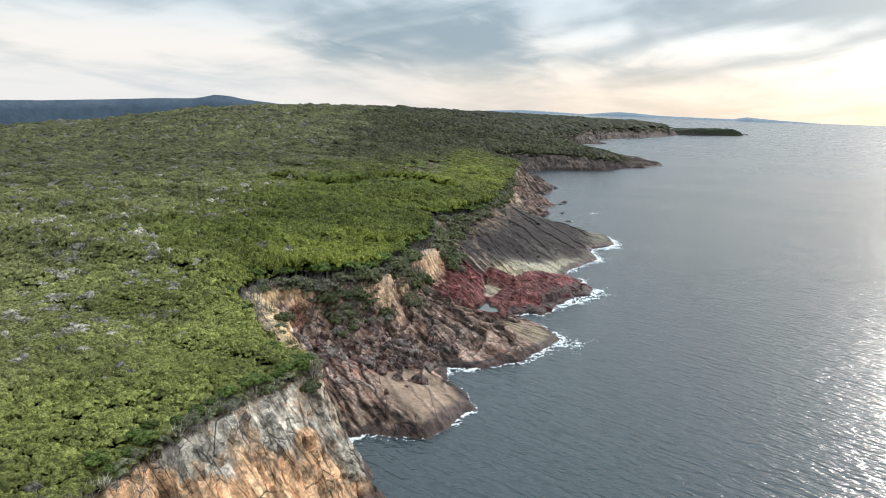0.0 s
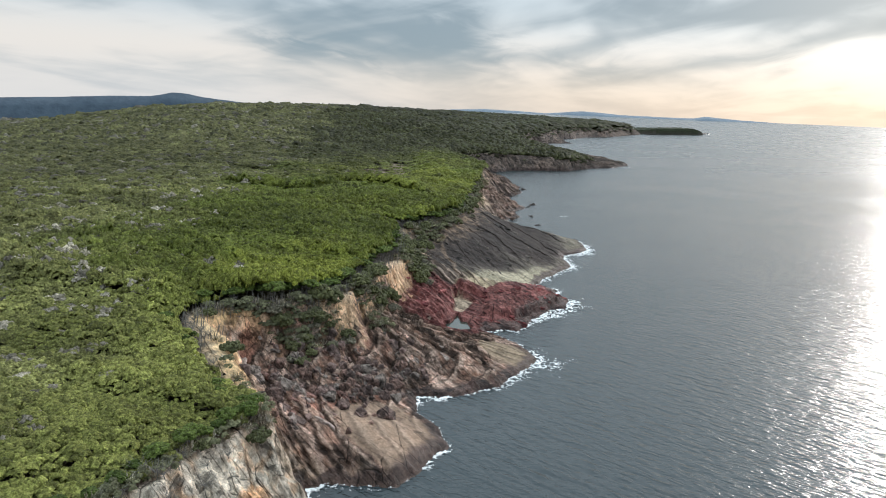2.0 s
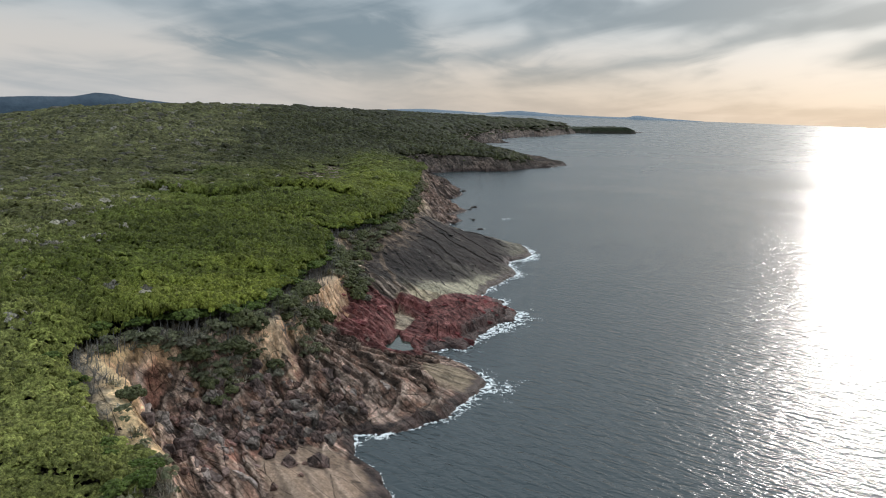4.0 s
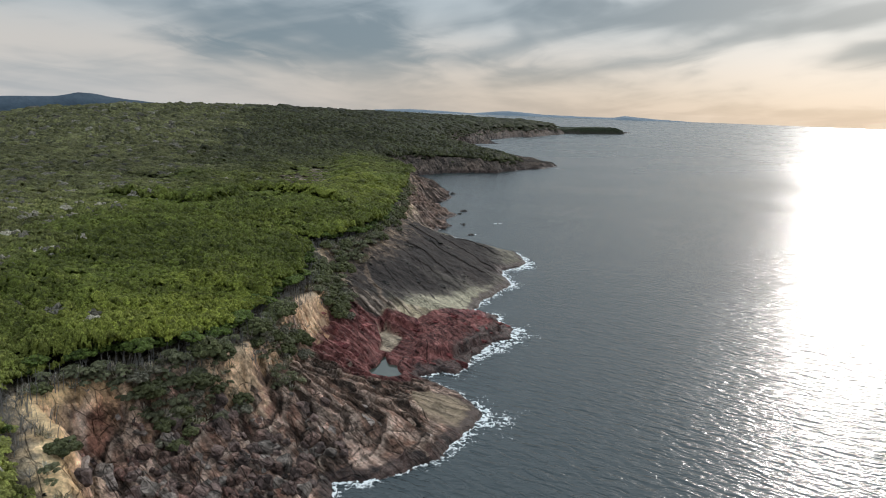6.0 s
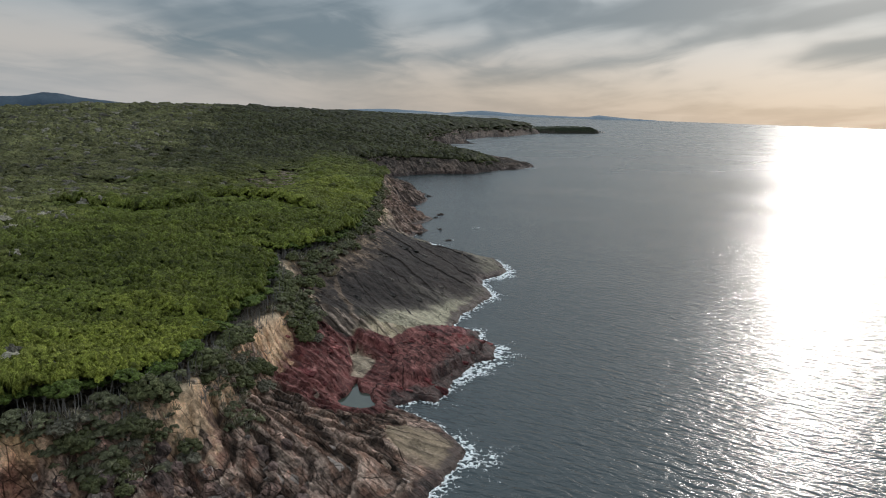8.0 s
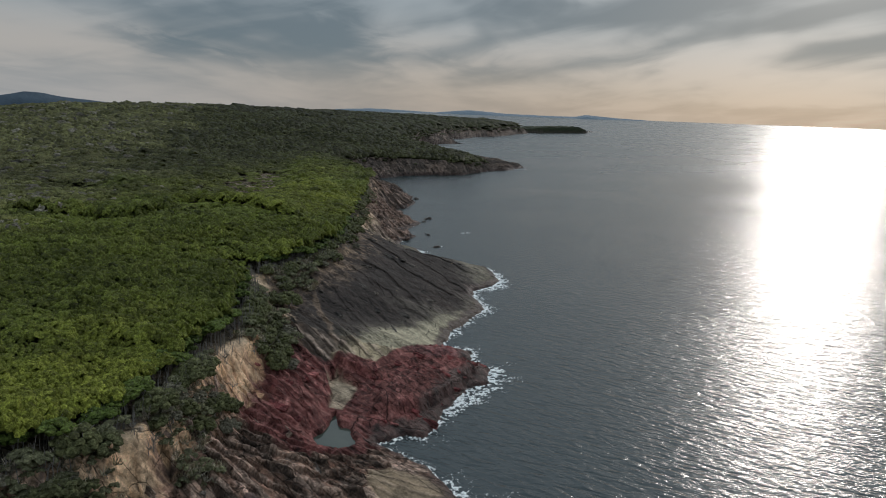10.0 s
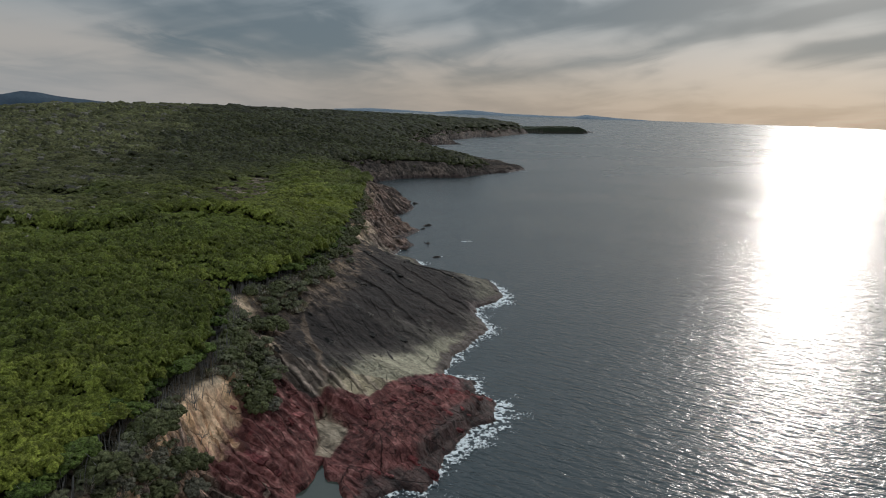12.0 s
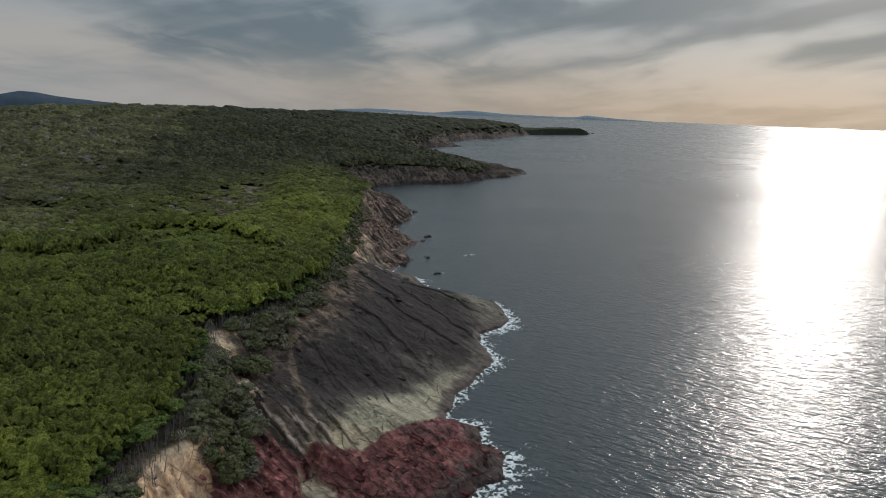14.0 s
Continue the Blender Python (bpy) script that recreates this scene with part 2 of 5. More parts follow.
def still_water():
    m, n, b = material("pool_water")
    at = n.add("ShaderNodeTexCoord").outputs["Object"]
    n.put(b.inputs["Base Color"], n.mix(n.noise(at, 0.3), (0.035, 0.045, 0.038, 1), (0.06, 0.068, 0.055, 1)))
    b.inputs["Roughness"].default_value = 0.04
    b.inputs["IOR"].default_value = 1.33
    return m


POOL_WATER = still_water()


def foam_material():
    m, n, b = material("sea_foam")
    at = n.add("ShaderNodeTexCoord").outputs["Object"]
    lace = n.noise(at, 2.4, 6.0, 0.75, 1.2)
    b.inputs["Base Color"].default_value = (0.82, 0.84, 0.84, 1)
    b.inputs["Roughness"].default_value = 0.7
    n.put(b.inputs["Alpha"], n.ramp(n.math("ADD", attribute(n, "wet").outputs["Fac"], n.math("MULTIPLY", n.math("SUBTRACT", lace, 0.5), 2.2)), 0.1, 1.0, 0.0, 0.95))
    bump(n, b, lace, 0.6, 0.2)
    return m


FOAM = foam_material()
# haze of distance is put into the blue base colours of both hill ranges
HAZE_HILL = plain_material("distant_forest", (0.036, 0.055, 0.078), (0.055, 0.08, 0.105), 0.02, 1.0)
FAR_HILL = plain_material("haze_tinted_coast", (0.115, 0.155, 0.195), (0.135, 0.175, 0.215), 0.01, 1.0)
BARK = plain_material("grey_bark", (0.11, 0.097, 0.085), (0.23, 0.21, 0.19), 6.0, 0.9)


# ---- the lie of the land ----
WATERLINE = [(-48, -200), (-40, 0), (-31, 60), (-23, 90), (-21.8, 106), (-27, 114.5), (-31.3, 121), (-33.4, 125.6), (-30, 127.6), (-25.7, 126.6),
             (-17.6, 128.2), (-13.5, 134.5), (-8.2, 145.6), (-11.2, 152), (-16.7, 160.6), (-19, 166.5), (-13, 168), (-5.7, 171.7), (2, 178.3),
             (12.5, 197.2), (7.5, 208.5), (1.2, 215.5), (-2, 218.5), (3.2, 222.5), (6.5, 221), (12.5, 232), (20, 247), (25.7, 251), (28, 260)]
WATERLINE += [(23.7, 265), (25, 274), (17.2, 277), (16, 281), (21, 292.4), (28.6, 308), (33.3, 317), (32, 329), (33.5, 340), (42.4, 349.2),
              (47.3, 356), (46, 369), (44, 378), (35.3, 390), (20.8, 394), (18, 410), (14.8, 419), (3.4, 422.4), (6.2, 435.7), (16.4, 454.5),
              (6.7, 464), (14.6, 482), (21.6, 498), (12, 517)]
WATERLINE += [(4.2, 516), (9.9, 548), (-2, 555), (13.8, 559), (21.8, 588), (18.6, 621), (10.4, 683), (-11, 704), (-14.7, 757), (12, 783), (47, 806),
              (84, 813), (115, 869), (148, 894), (173, 940), (165, 985), (120, 1010), (70, 1080), (40, 1200), (57, 1338), (71, 1408), (150, 1487),
              (120, 1600), (159, 1690), (188, 1714), (230, 1830), (302, 1915), (446, 2198), (438, 2300), (300, 2420), (0, 2700), (-600, 3300), (-1500, 4900)]
CREST = [(-72, -200, 17), (-62, 20, 17), (-53.3, 72.5, 17), (-51.8, 80, 17), (-50.3, 93, 16.5), (-46.7, 105, 16), (-44, 114, 15), (-38.5, 121, 15), (-46, 133, 14),
         (-51, 138, 15.5), (-57, 145, 17), (-63, 155, 17.5), (-69, 161, 18.5), (-65, 168, 18.5), (-58, 172, 18.5), (-50, 177, 18.5), (-42, 188, 18), (-40, 200, 18), (-36, 220, 18),
         (-33, 237, 18), (-35, 252, 18), (-37, 268, 18), (-42, 286, 18.5), (-34, 294, 18), (-24, 312, 18), (-18, 345, 18), (-18, 385, 17), (-16, 440, 17),
         (-13, 501, 18), (-11, 579, 18), (-24, 628, 18), (-35, 680, 18), (-45, 755, 18), (-28, 785, 18)]
CREST += [(10, 803, 17), (47, 824, 15), (84, 833, 12), (106, 880, 9), (125, 915, 6), (112, 965, 10), (62, 1020, 18), (25, 1120, 20), (20, 1200, 20), (36, 1350, 20),
          (90, 1500, 22), (95, 1600, 22), (140, 1700, 22), (200, 1845, 22), (280, 1945, 22), (420, 2215, 20), (405, 2280, 20), (280, 2380, 22), (-30, 2650, 22), (-640, 3280, 22), (-1560, 4900, 22)]


def sea_level(x, y):
    r = np.hypot(x, y)
    return 48.0 * np.clip((r - 800) / 3900, 0, None) ** 2


def hash01(i, j, seed):
    v = np.sin(i * 127.1 + j * 311.7 + seed * 74.7) * 43758.5453
    return v - np.floor(v)


def value_noise(x, y, seed):
    i, j = np.floor(x), np.floor(y)
    u, v = x - i, y - j
    u, v = u * u * (3 - 2 * u), v * v * (3 - 2 * v)
    a, b = hash01(i, j, seed), hash01(i + 1, j, seed)
    c, d = hash01(i, j + 1, seed), hash01(i + 1, j + 1, seed)
    return (a + (b - a) * u) * (1 - v) + (c + (d - c) * u) * v


def fbm(x, y, seed, octaves=4):
    """Summed noise from about -1 to 1."""
    total, size = np.zeros_like(x), 0.0
    for o in range(octaves):
        k = 0.5 ** o
        total += k * (2 * value_noise(x * 2 ** o, y * 2 ** o, seed + o) - 1)
        size += k
    return total / size


def smooth(v, lo, hi):
    u = np.clip((v - lo) / (hi - lo), 0, 1)
    return u * u * (3 - 2 * u)


def signed(x, y, line, far_left=-6000.0):
    """Distance to a line of the plan, positive on its landward side."""
    best = np.full(x.shape, 1e9)
    inside = np.zeros(x.shape, bool)
    pts = [(p[0], p[1]) for p in line]
    for (ax, ay), (bx, by) in zip(pts, pts[1:]):
        dx, dy = bx - ax, by - ay
        s = np.clip(((x - ax) * dx + (y - ay) * dy) / (dx * dx + dy * dy), 0, 1)
        best = np.minimum(best, np.hypot(x - ax - s * dx, y - ay - s * dy))
    ring = pts + [(far_left, pts[-1][1]), (far_left, pts[0][1])]
    for (ax, ay), (bx, by) in zip(ring, ring[1:] + ring[:1]):
        if ay != by:
            cross = (ay > y) != (by > y)
            inside ^= cross & (x < (bx - ax) * (y - ay) / (by - ay) + ax)
    return np.where(inside, best, -best)


def blocks(x, y, seed, tilt=0.5, groove=0.0):
    """Heights of tilted blocks parted by joints: one height and one slope for each cell of a jittered grid."""
    i0, j0 = np.floor(x), np.floor(y)
    best, second, out = np.full(x.shape, 1e9), np.full(x.shape, 1e9), np.zeros(x.shape)
    for di in (-1, 0, 1):
        for dj in (-1, 0, 1):
            i, j = i0 + di, j0 + dj
            cx, cy = i + 0.15 + 0.7 * hash01(i, j, seed), j + 0.15 + 0.7 * hash01(i, j, seed + 1)
            dist = np.abs(x - cx) + np.abs(y - cy)
            h = hash01(i, j, seed + 2) - 0.5 + tilt * ((x - cx) * (hash01(i, j, seed + 3) - 0.5) + (y - cy) * (hash01(i, j, seed + 4) - 0.2))
            second = np.where(dist < best, best, np.minimum(second, dist))
            out = np.where(dist < best, h, out)
            best = np.minimum(dist, best)
    return out - groove * np.exp(-((second - best) / 0.16) ** 2)


def bulge(x, y, cx, cy, rx, ry, turn=0.0):
    """A soft hump of height 1 in the plan."""
    c, s = math.cos(radians(turn)), math.sin(radians(turn))
    u, v = (x - cx) * c + (y - cy) * s, -(x - cx) * s + (y - cy) * c
    return np.exp(-(u / rx) ** 2 - (v / ry) ** 2)


def bed_edge(x, y):
    """Where a place lies between one bed of rock (0) and the next (1)."""
    period = 4.0 + 1.8 * np.exp(-((y - 190) / 24) ** 2)
    run = x * 0.75 + y * 0.66 + 0.9 * fbm(x * 0.05, y * 0.05, 41, 3) + 0.25 * fbm(x * 0.3, y * 0.3, 45, 2)
    step = run / period + 0.5 * fbm(x * 0.03, y * 0.03, 42)
    return step - np.floor(step)


def ring_depth(x, y, ring):
    """Distance to a closed outline of the plan, positive inside it."""
    best, inside = np.full(x.shape, 1e9), np.zeros(x.shape, bool)
    for (ax, ay), (bx, by) in zip(ring, ring[1:] + ring[:1]):
        dx, dy = bx - ax, by - ay
        s = np.clip(((x - ax) * dx + (y - ay) * dy) / (dx * dx + dy * dy), 0, 1)
        best = np.minimum(best, np.hypot(x - ax - s * dx, y - ay - s * dy))
        if ay != by:
            inside ^= ((ay > y) != (by > y)) & (x < (bx - ax) * (y - ay) / (by - ay) + ax)
    return np.where(inside, best, -best)


POOL_RING = [(-16.1, 218.9), (-14.4, 222.1), (-13.2, 226.5), (-12.4, 229.6), (-11.2, 222.8), (-8.9, 222.8), (-7.4, 215.4), (-11.2, 213.6), (-14.8, 214.6)]
NOTCH_RING = [(-15.7, 245.9), (-13.5, 247.2), (-8.0, 242.4), (-9.3, 235.8), (-11.0, 230.5), (-14.0, 231.5), (-13.6, 237.1)]


def slab_top(x, y):
    """Broad smooth slabs of the brown platform."""
    return np.maximum(smooth(bulge(x, y, -20, 143, 19, 11, -48), 0.25, 0.6), smooth(bulge(x, y, 4, 197, 14, 7.5, -48), 0.3, 0.65))


def red_beds(x, y):
    """The seaward half of the red platform, whose beds run along the shore."""
    return smooth(x, -8, -3) * smooth(y, 219, 224) * (1 - smooth(y, 268, 280))


SLOPE_Y = [60, 118, 132, 160, 185, 212, 232, 250, 266, 380, 420, 500, 900]
SLOPE_K = [1.0, 1.0, 2.3, 2.1, 1.6, 2.0, 2.6, 1.7, 1.0, 1.0, 1.6, 1.4, 0.5]


# ledges of the grey shelf, whose broken faces look inland and to the south: one end, the other end, height
LEDGES = [(-6, 309, 12.5, 291, 1.3), (-4.3, 271, 8.2, 266.5, 0.8), (-10.4, 330, 10, 304, 1.5), (-17.8, 295, -5, 273, 0.9), (-2, 345, 24, 318, 1.3),
          (4, 362, 30, 334, 1.2), (10, 300, 20, 290, 0.7), (-8, 362, 8, 346, 1.4), (8, 380, 34, 356, 1.4), (-14, 318, -4, 305, 1.0)]


def ledge_rise(x, y):
    """Slabs of the shelf that stand proud behind a broken edge."""
    total = np.zeros_like(x)
    for ax, ay, bx, by, h in LEDGES:
        dx, dy = bx - ax, by - ay
        long = math.hypot(dx, dy)
        s = ((x - ax) * dx + (y - ay) * dy) / long ** 2 + 0.06 * fbm(x * 0.3, y * 0.3, 47, 2)
        t = ((y - ay) * dx - (x - ax) * dy) / long + 2.2 * fbm(x * 0.18, y * 0.18, 48, 4)
        total = total + 0.42 * h * smooth(t, 0, 0.3) * np.exp(-(np.clip(t, 0, None) / 5.0) ** 2) * smooth(s, -0.12, 0.1) * (1 - smooth(s, 0.85, 1.1))
    return total


def land(x, y):
    """Height of the ground, distance from the water's edge and from the cliff's crest."""
    far = 7.0 * smooth(y, 660, 760)
    wx = x + far * fbm(x * 0.035, y * 0.035, 13, 3) + 1.6 * fbm(x * 0.12, y * 0.12, 11, 3) + 0.5 * fbm(x * 0.6, y * 0.6, 12, 2)
    wy = y + far * fbm(x * 0.035, y * 0.035, 23, 3) + 1.6 * fbm(x * 0.12, y * 0.12, 21, 3) + 0.5 * fbm(x * 0.6, y * 0.6, 22, 2)
    d, e = signed(wx, wy, WATERLINE), signed(wx, wy, CREST)
    cy, cz = [c[1] for c in CREST], [c[2] for c in CREST]
    top = np.interp(y, np.maximum.accumulate(cy), cz)
    u = np.where(e > 0, 1.0, np.clip(d, 0, None) / np.maximum(np.clip(d, 0, None) + np.abs(e), 0.1))
    z = top * u ** np.interp(y, SLOPE_Y, SLOPE_K)
    drop = np.interp(y, [60, 124, 132, 165, 210, 250, 262, 280, 300, 640, 700], [0.0, 0.0, 1.0, 0.9, 0.7, 0.6, 0.3, 0.35, 0.0, 0.0, 0.0])
    brow = top * np.where(e > 0, 1.0, 0.52 * u ** 1.3 + 0.48 * smooth(e, -6.5, -0.3))
    z = z + drop * (brow - z)
    # plateau rising inland to a long ridge
    r = np.hypot(x, y - 60)
    az = np.degrees(np.arctan2(x, y + 40))
    ridge_top = np.interp(az, [-50, -40, -33, -27, -22, -10, -3, 3, 10], [-12, -9, 0, 20, 29, 32, 34, 31, 24])
    rise = -80 * smooth(r, 1150, 2300) * smooth(e, 80, 400) + ridge_top * smooth(r, 400, 1050) * smooth(e, 0, 300) - 170 * smooth(r, 1050, 2800) * smooth(-az, 12, 24)
    inland = np.clip(e, 0, None)
    z = z + np.where(e > 0, 3.0 * smooth(inland, 0, 40) + rise + 1.2 * fbm(x * 0.012, y * 0.012, 31) * smooth(inland, 5, 60), 0)
    # beds of rock dipping across the shore
    rocky = smooth(d, 0.0, 3.0) * smooth(-e, -0.5, 3.0)
    saw = bed_edge(x, y)
    ridge = np.where(saw < 0.14, saw / 0.14, (1 - saw) / 0.86) - 0.5
    mid = np.exp(-((y - 190) / 24) ** 2)
    slab, redside = slab_top(x, y), red_beds(x, y)
    amount = (0.75 - 0.69 * smooth(y, 262, 275) * (1 - smooth(y, 405, 420)) + 0.75 * mid + 0.4 * (y > 420)) * (1 - 0.85 * slab) * (1 - redside)
    strike, dipway = x * 0.66 - y * 0.75, x * 0.75 + y * 0.66
    sx_, dy_ = strike + 0.9 * fbm(x * 0.15, y * 0.15, 43, 3), dipway + 0.4 * fbm(x * 0.15, y * 0.15, 44, 3)
    rough = 0.5 + 0.55 * mid + 0.7 * (y < 126) + 0.5 * bulge(x, y, -22, 229, 9, 12) + 0.35 * (y > 420)
    z = z + rocky * (amount * ridge + (0.3 + 0.2 * mid) * fbm(x * 0.25, y * 0.25, 51, 4))
    basin = bulge(x, y, -9, 226, 11, 15)
    rough = rough * (1 - 0.85 * slab) * (1 - 0.5 * redside) * (1 - 0.8 * basin) * (1 - 0.72 * smooth(y, 262, 280) * (1 - smooth(y, 405, 420)))
    z = z + rocky * rough * (2.0 * blocks(sx_ / 20.0, dy_ / 3.4, 90, 1.3, 0.10) + 1.2 * blocks(sx_ / 8.0, dy_ / 1.9, 95, 1.0, 0.12) + 0.35 * blocks(sx_ / 2.4, dy_ / 1.0, 98, 0.9, 0.08))
    across = (x * 0.8 - y * 0.6 + 0.8 * fbm(x * 0.12, y * 0.12, 46, 3)) / 2.6
    z = z + rocky * redside * 0.9 * (0.5 - np.abs(across - np.floor(across) - 0.3))
    z = z - rocky * basin * 0.55 * np.clip(z - 1.6, 0, 6)
    # red platform, its slab and its basin
    z = z + rocky * ledge_rise(x, y) * smooth(y, 255, 265) * (1 - smooth(y, 395, 415))
    z = z + (1.0 * bulge(x, y, 8, 243, 17, 6, 52) + 2.3 * smooth(bulge(x, y, 9, 244.5, 19, 6.5, 52) + 0.12 * fbm(x * 0.4, y * 0.4, 49, 3), 0.30, 0.48) + 2.4 * smooth(bulge(x, y, -8.5, 248.5, 7, 2.2, -24), 0.25, 0.6)) * rocky + 3.2 * bulge(x, y, -22, 229, 7, 10, 10) * rocky
    z = z + 1.8 * bulge(x, y, -20, 136, 9, 12, 20) * rocky
    jag = 0.7 * fbm(x * 0.4, y * 0.4, 161, 3)
    inpool = ring_depth(x, y, POOL_RING) + 0.5 + jag
    dip, rim = smooth(inpool, -0.15, 0.6), smooth(inpool, -3.2, -0.3)
    z = np.where(d > 0.5, z * (1 - rim) + rim * np.clip(z, 1.72, 2.1), z)
    z = z * (1 - dip) + 0.55 * dip
    shelf = smooth(ring_depth(x, y, NOTCH_RING) + jag, -1.0, 0.2)
    z = z * (1 - shelf) + 1.9 * shelf
    z = np.where((d > 0) & (e < 0), np.maximum(z, 0.5 * smooth(d, 0.0, 2.5)), z)
    # a lip of rock at the water and the bed below it
    z = np.where(d > 0, z + 0.7 * smooth(d, 0, 1.2), -0.05 - 0.35 * np.minimum(-d, 12))
    return z + np.minimum(sea_level(x, y), 11.0) - 120 * smooth(np.hypot(x, y), 2800, 3600), d, e


def lerp(a, b, k):
    return a + (np.array(b) - a) * k[..., None]


def clearing(x, y):
    """Bare patches on the plateau."""
    return np.maximum.reduce([bulge(x, y, -80, 505, 19, 75, 0), bulge(x, y, -161, 446, 16, 14), bulge(x, y, -76, 441, 6, 13),
                              bulge(x, y, -66, 156, 5, 6), bulge(x, y, -59, 145, 4, 4), bulge(x, y, -40, 284, 8, 6)])


RED_TOP = ([-40, -25, -17, -12, -3, 3, 16, 26], [252, 254, 249, 250, 255, 262, 279, 283])


def ground_tone(x, y, z, d, e):
    """Base colours of the bare ground: rock kinds, stains, sand and soil."""
    n1, n2, n3 = fbm(x * 0.08, y * 0.08, 61), fbm(x * 0.3, y * 0.3, 62), fbm(x * 0.9, y * 0.9, 63, 3)
    c = np.empty((*x.shape, 3))
    c[:] = (0.25, 0.158, 0.122)
    c = lerp(c, (0.42, 0.33, 0.28), smooth(n2 + 0.5 * n3, 0.15, 0.5) * 0.7)
    c = lerp(c, (0.12, 0.082, 0.066), smooth(-n2 + 0.5 * n3, 0.12, 0.5) * 0.8)
    c = lerp(c, (0.27, 0.125, 0.092), smooth(n1 - 0.3 * n2, 0.15, 0.5) * 0.7)
    # stripes of the beds, pale and dark, and broad tan slabs
    strike, dipway = x * 0.66 - y * 0.75, x * 0.75 + y * 0.66 + 1.2 * n1
    s1, s2 = fbm(strike * 0.05, dipway * 0.42, 64, 3), fbm(strike * 0.12, dipway * 1.2, 65, 2)
    slab = smooth(slab_top(x, y) + 0.25 * n2, 0.3, 0.8)
    c = lerp(c, (0.46, 0.35, 0.30), smooth(s1 + 0.5 * s2, 0.16, 0.4) * 0.7)
    c = lerp(c, (0.215, 0.165, 0.125), slab * 0.85)
    c = lerp(c, (0.185, 0.165, 0.11), slab * smooth(n1 + (y - 160) / 60, 0.2, 0.7) * 0.5)
    c = lerp(c, (0.085, 0.06, 0.05), smooth(-s1 + 0.5 * s2, 0.1, 0.38) * (0.75 - 0.62 * slab))
    # grey shelf: dark crust above, olive grey below
    shelf = smooth(y + 1.5 * n2 - np.interp(x, *RED_TOP), -0.8, 0.8) * (1 - smooth(y, 425, 450))
    c = lerp(c, (0.026, 0.021, 0.019), shelf * 0.96)
    inner = signed(x, y, [(-60, 200), (-16, 244), (-10.5, 257), (-5, 268), (2, 277), (11, 288), (19, 298), (30, 316), (38, 335), (37, 360), (30, 395), (-10, 420)])
    pale = shelf * (1 - smooth(inner + 5 * n1 + 3 * n2, -1, 5)) * (1 - 0.7 * smooth(y, 292, 335))
    c = lerp(c, (0.16, 0.135, 0.112), shelf * (1 - smooth(inner + 9 * n1 + 4 * n2, 2, 14)) * 0.4)
    c = lerp(c, (0.33, 0.29, 0.205), pale * 0.95)
    washes = bulge(x, y, -18.5, 272, 1.2, 24, 17) + 0.7 * bulge(x, y, -21.5, 284, 0.9, 14, 14) + 0.8 * bulge(x, y, -28, 272, 3.2, 11, 5)
    c = lerp(c, (0.30, 0.205, 0.14), shelf * smooth(washes + 0.6 * n2 + 0.4 * n3, 0.5, 1.05) * 0.32)
    rust = shelf * smooth(e + 6 * n2, -16, -4)
    c = lerp(c, (0.24, 0.165, 0.115), rust * (0.15 + 0.5 * smooth(n3 + 0.6 * n2, -0.1, 0.4)))
    # light on the beds' upper edges and shade in the clefts put into the colour
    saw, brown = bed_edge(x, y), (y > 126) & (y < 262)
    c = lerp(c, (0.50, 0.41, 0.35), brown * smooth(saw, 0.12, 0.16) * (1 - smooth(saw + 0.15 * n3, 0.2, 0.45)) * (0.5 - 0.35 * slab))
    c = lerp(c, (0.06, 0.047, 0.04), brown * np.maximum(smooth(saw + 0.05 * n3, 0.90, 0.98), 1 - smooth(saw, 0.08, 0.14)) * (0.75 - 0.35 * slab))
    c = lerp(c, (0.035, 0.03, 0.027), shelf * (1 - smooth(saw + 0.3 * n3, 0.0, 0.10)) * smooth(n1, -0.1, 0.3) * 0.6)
    c = c * (1 + brown * (1 - slab) * 0.75 * blocks(strike / 9.0, dipway / 1.8, 97, 0.0))[..., None]
    # red beds
    low_edge = np.interp(x, [-40, -28, -22, -17, -12, -5, 2], [224, 213, 206.5, 207, 209.5, 213.5, 218])
    red = smooth(y + 1.2 * n2 - low_edge, -0.8, 0.8) * (1 - smooth(y + 1.5 * n2 - np.interp(x, *RED_TOP), -0.8, 0.8)) * (x > -45)
    c = lerp(c, (0.118, 0.042, 0.042), red * 0.94)
    c = lerp(c, (0.20, 0.085, 0.08), red * red_beds(x, y) * 0.6)
    c = lerp(c, (0.30, 0.15, 0.14), red * smooth(n3 + 0.6 * n2, 0.15, 0.6) * 0.6)
    c = lerp(c, (0.085, 0.03, 0.03), red * smooth(n2 - 0.5 * n3, 0.15, 0.55) * 0.6)
    flat = smooth(ring_depth(x, y, NOTCH_RING) + 0.5 * n3, -0.6, 0.4)
    c = lerp(c, (0.36, 0.31, 0.24), flat * 0.92)
    # far end of the bay: brown and pink
    c = lerp(c, (0.25, 0.165, 0.13), smooth(y, 425, 450) * 0.8)
    c = lerp(c, (0.055, 0.047, 0.043), smooth(y, 430, 460) * smooth(n1 + 0.5 * n2 + 0.5 * smooth(y, 525, 560), 0.1, 0.4) * 0.75)
    c = lerp(c, (0.14, 0.105, 0.085), smooth(y, 640, 720) * 0.8)
    c = lerp(c, (0.07, 0.056, 0.048), smooth(y, 640, 720) * smooth(n1 + 0.6 * n2, -0.1, 0.3) * 0.8)
    # highlights on the bed tops of the bay, put in as a paler tan
    tops = smooth(y, 424, 440) * (1 - smooth(y, 640, 700)) * smooth(saw, 0.14, 0.2) * (1 - smooth(saw + 0.2 * n3, 0.35, 0.7))
    c = lerp(c, (0.36, 0.255, 0.20), tops * 0.7)
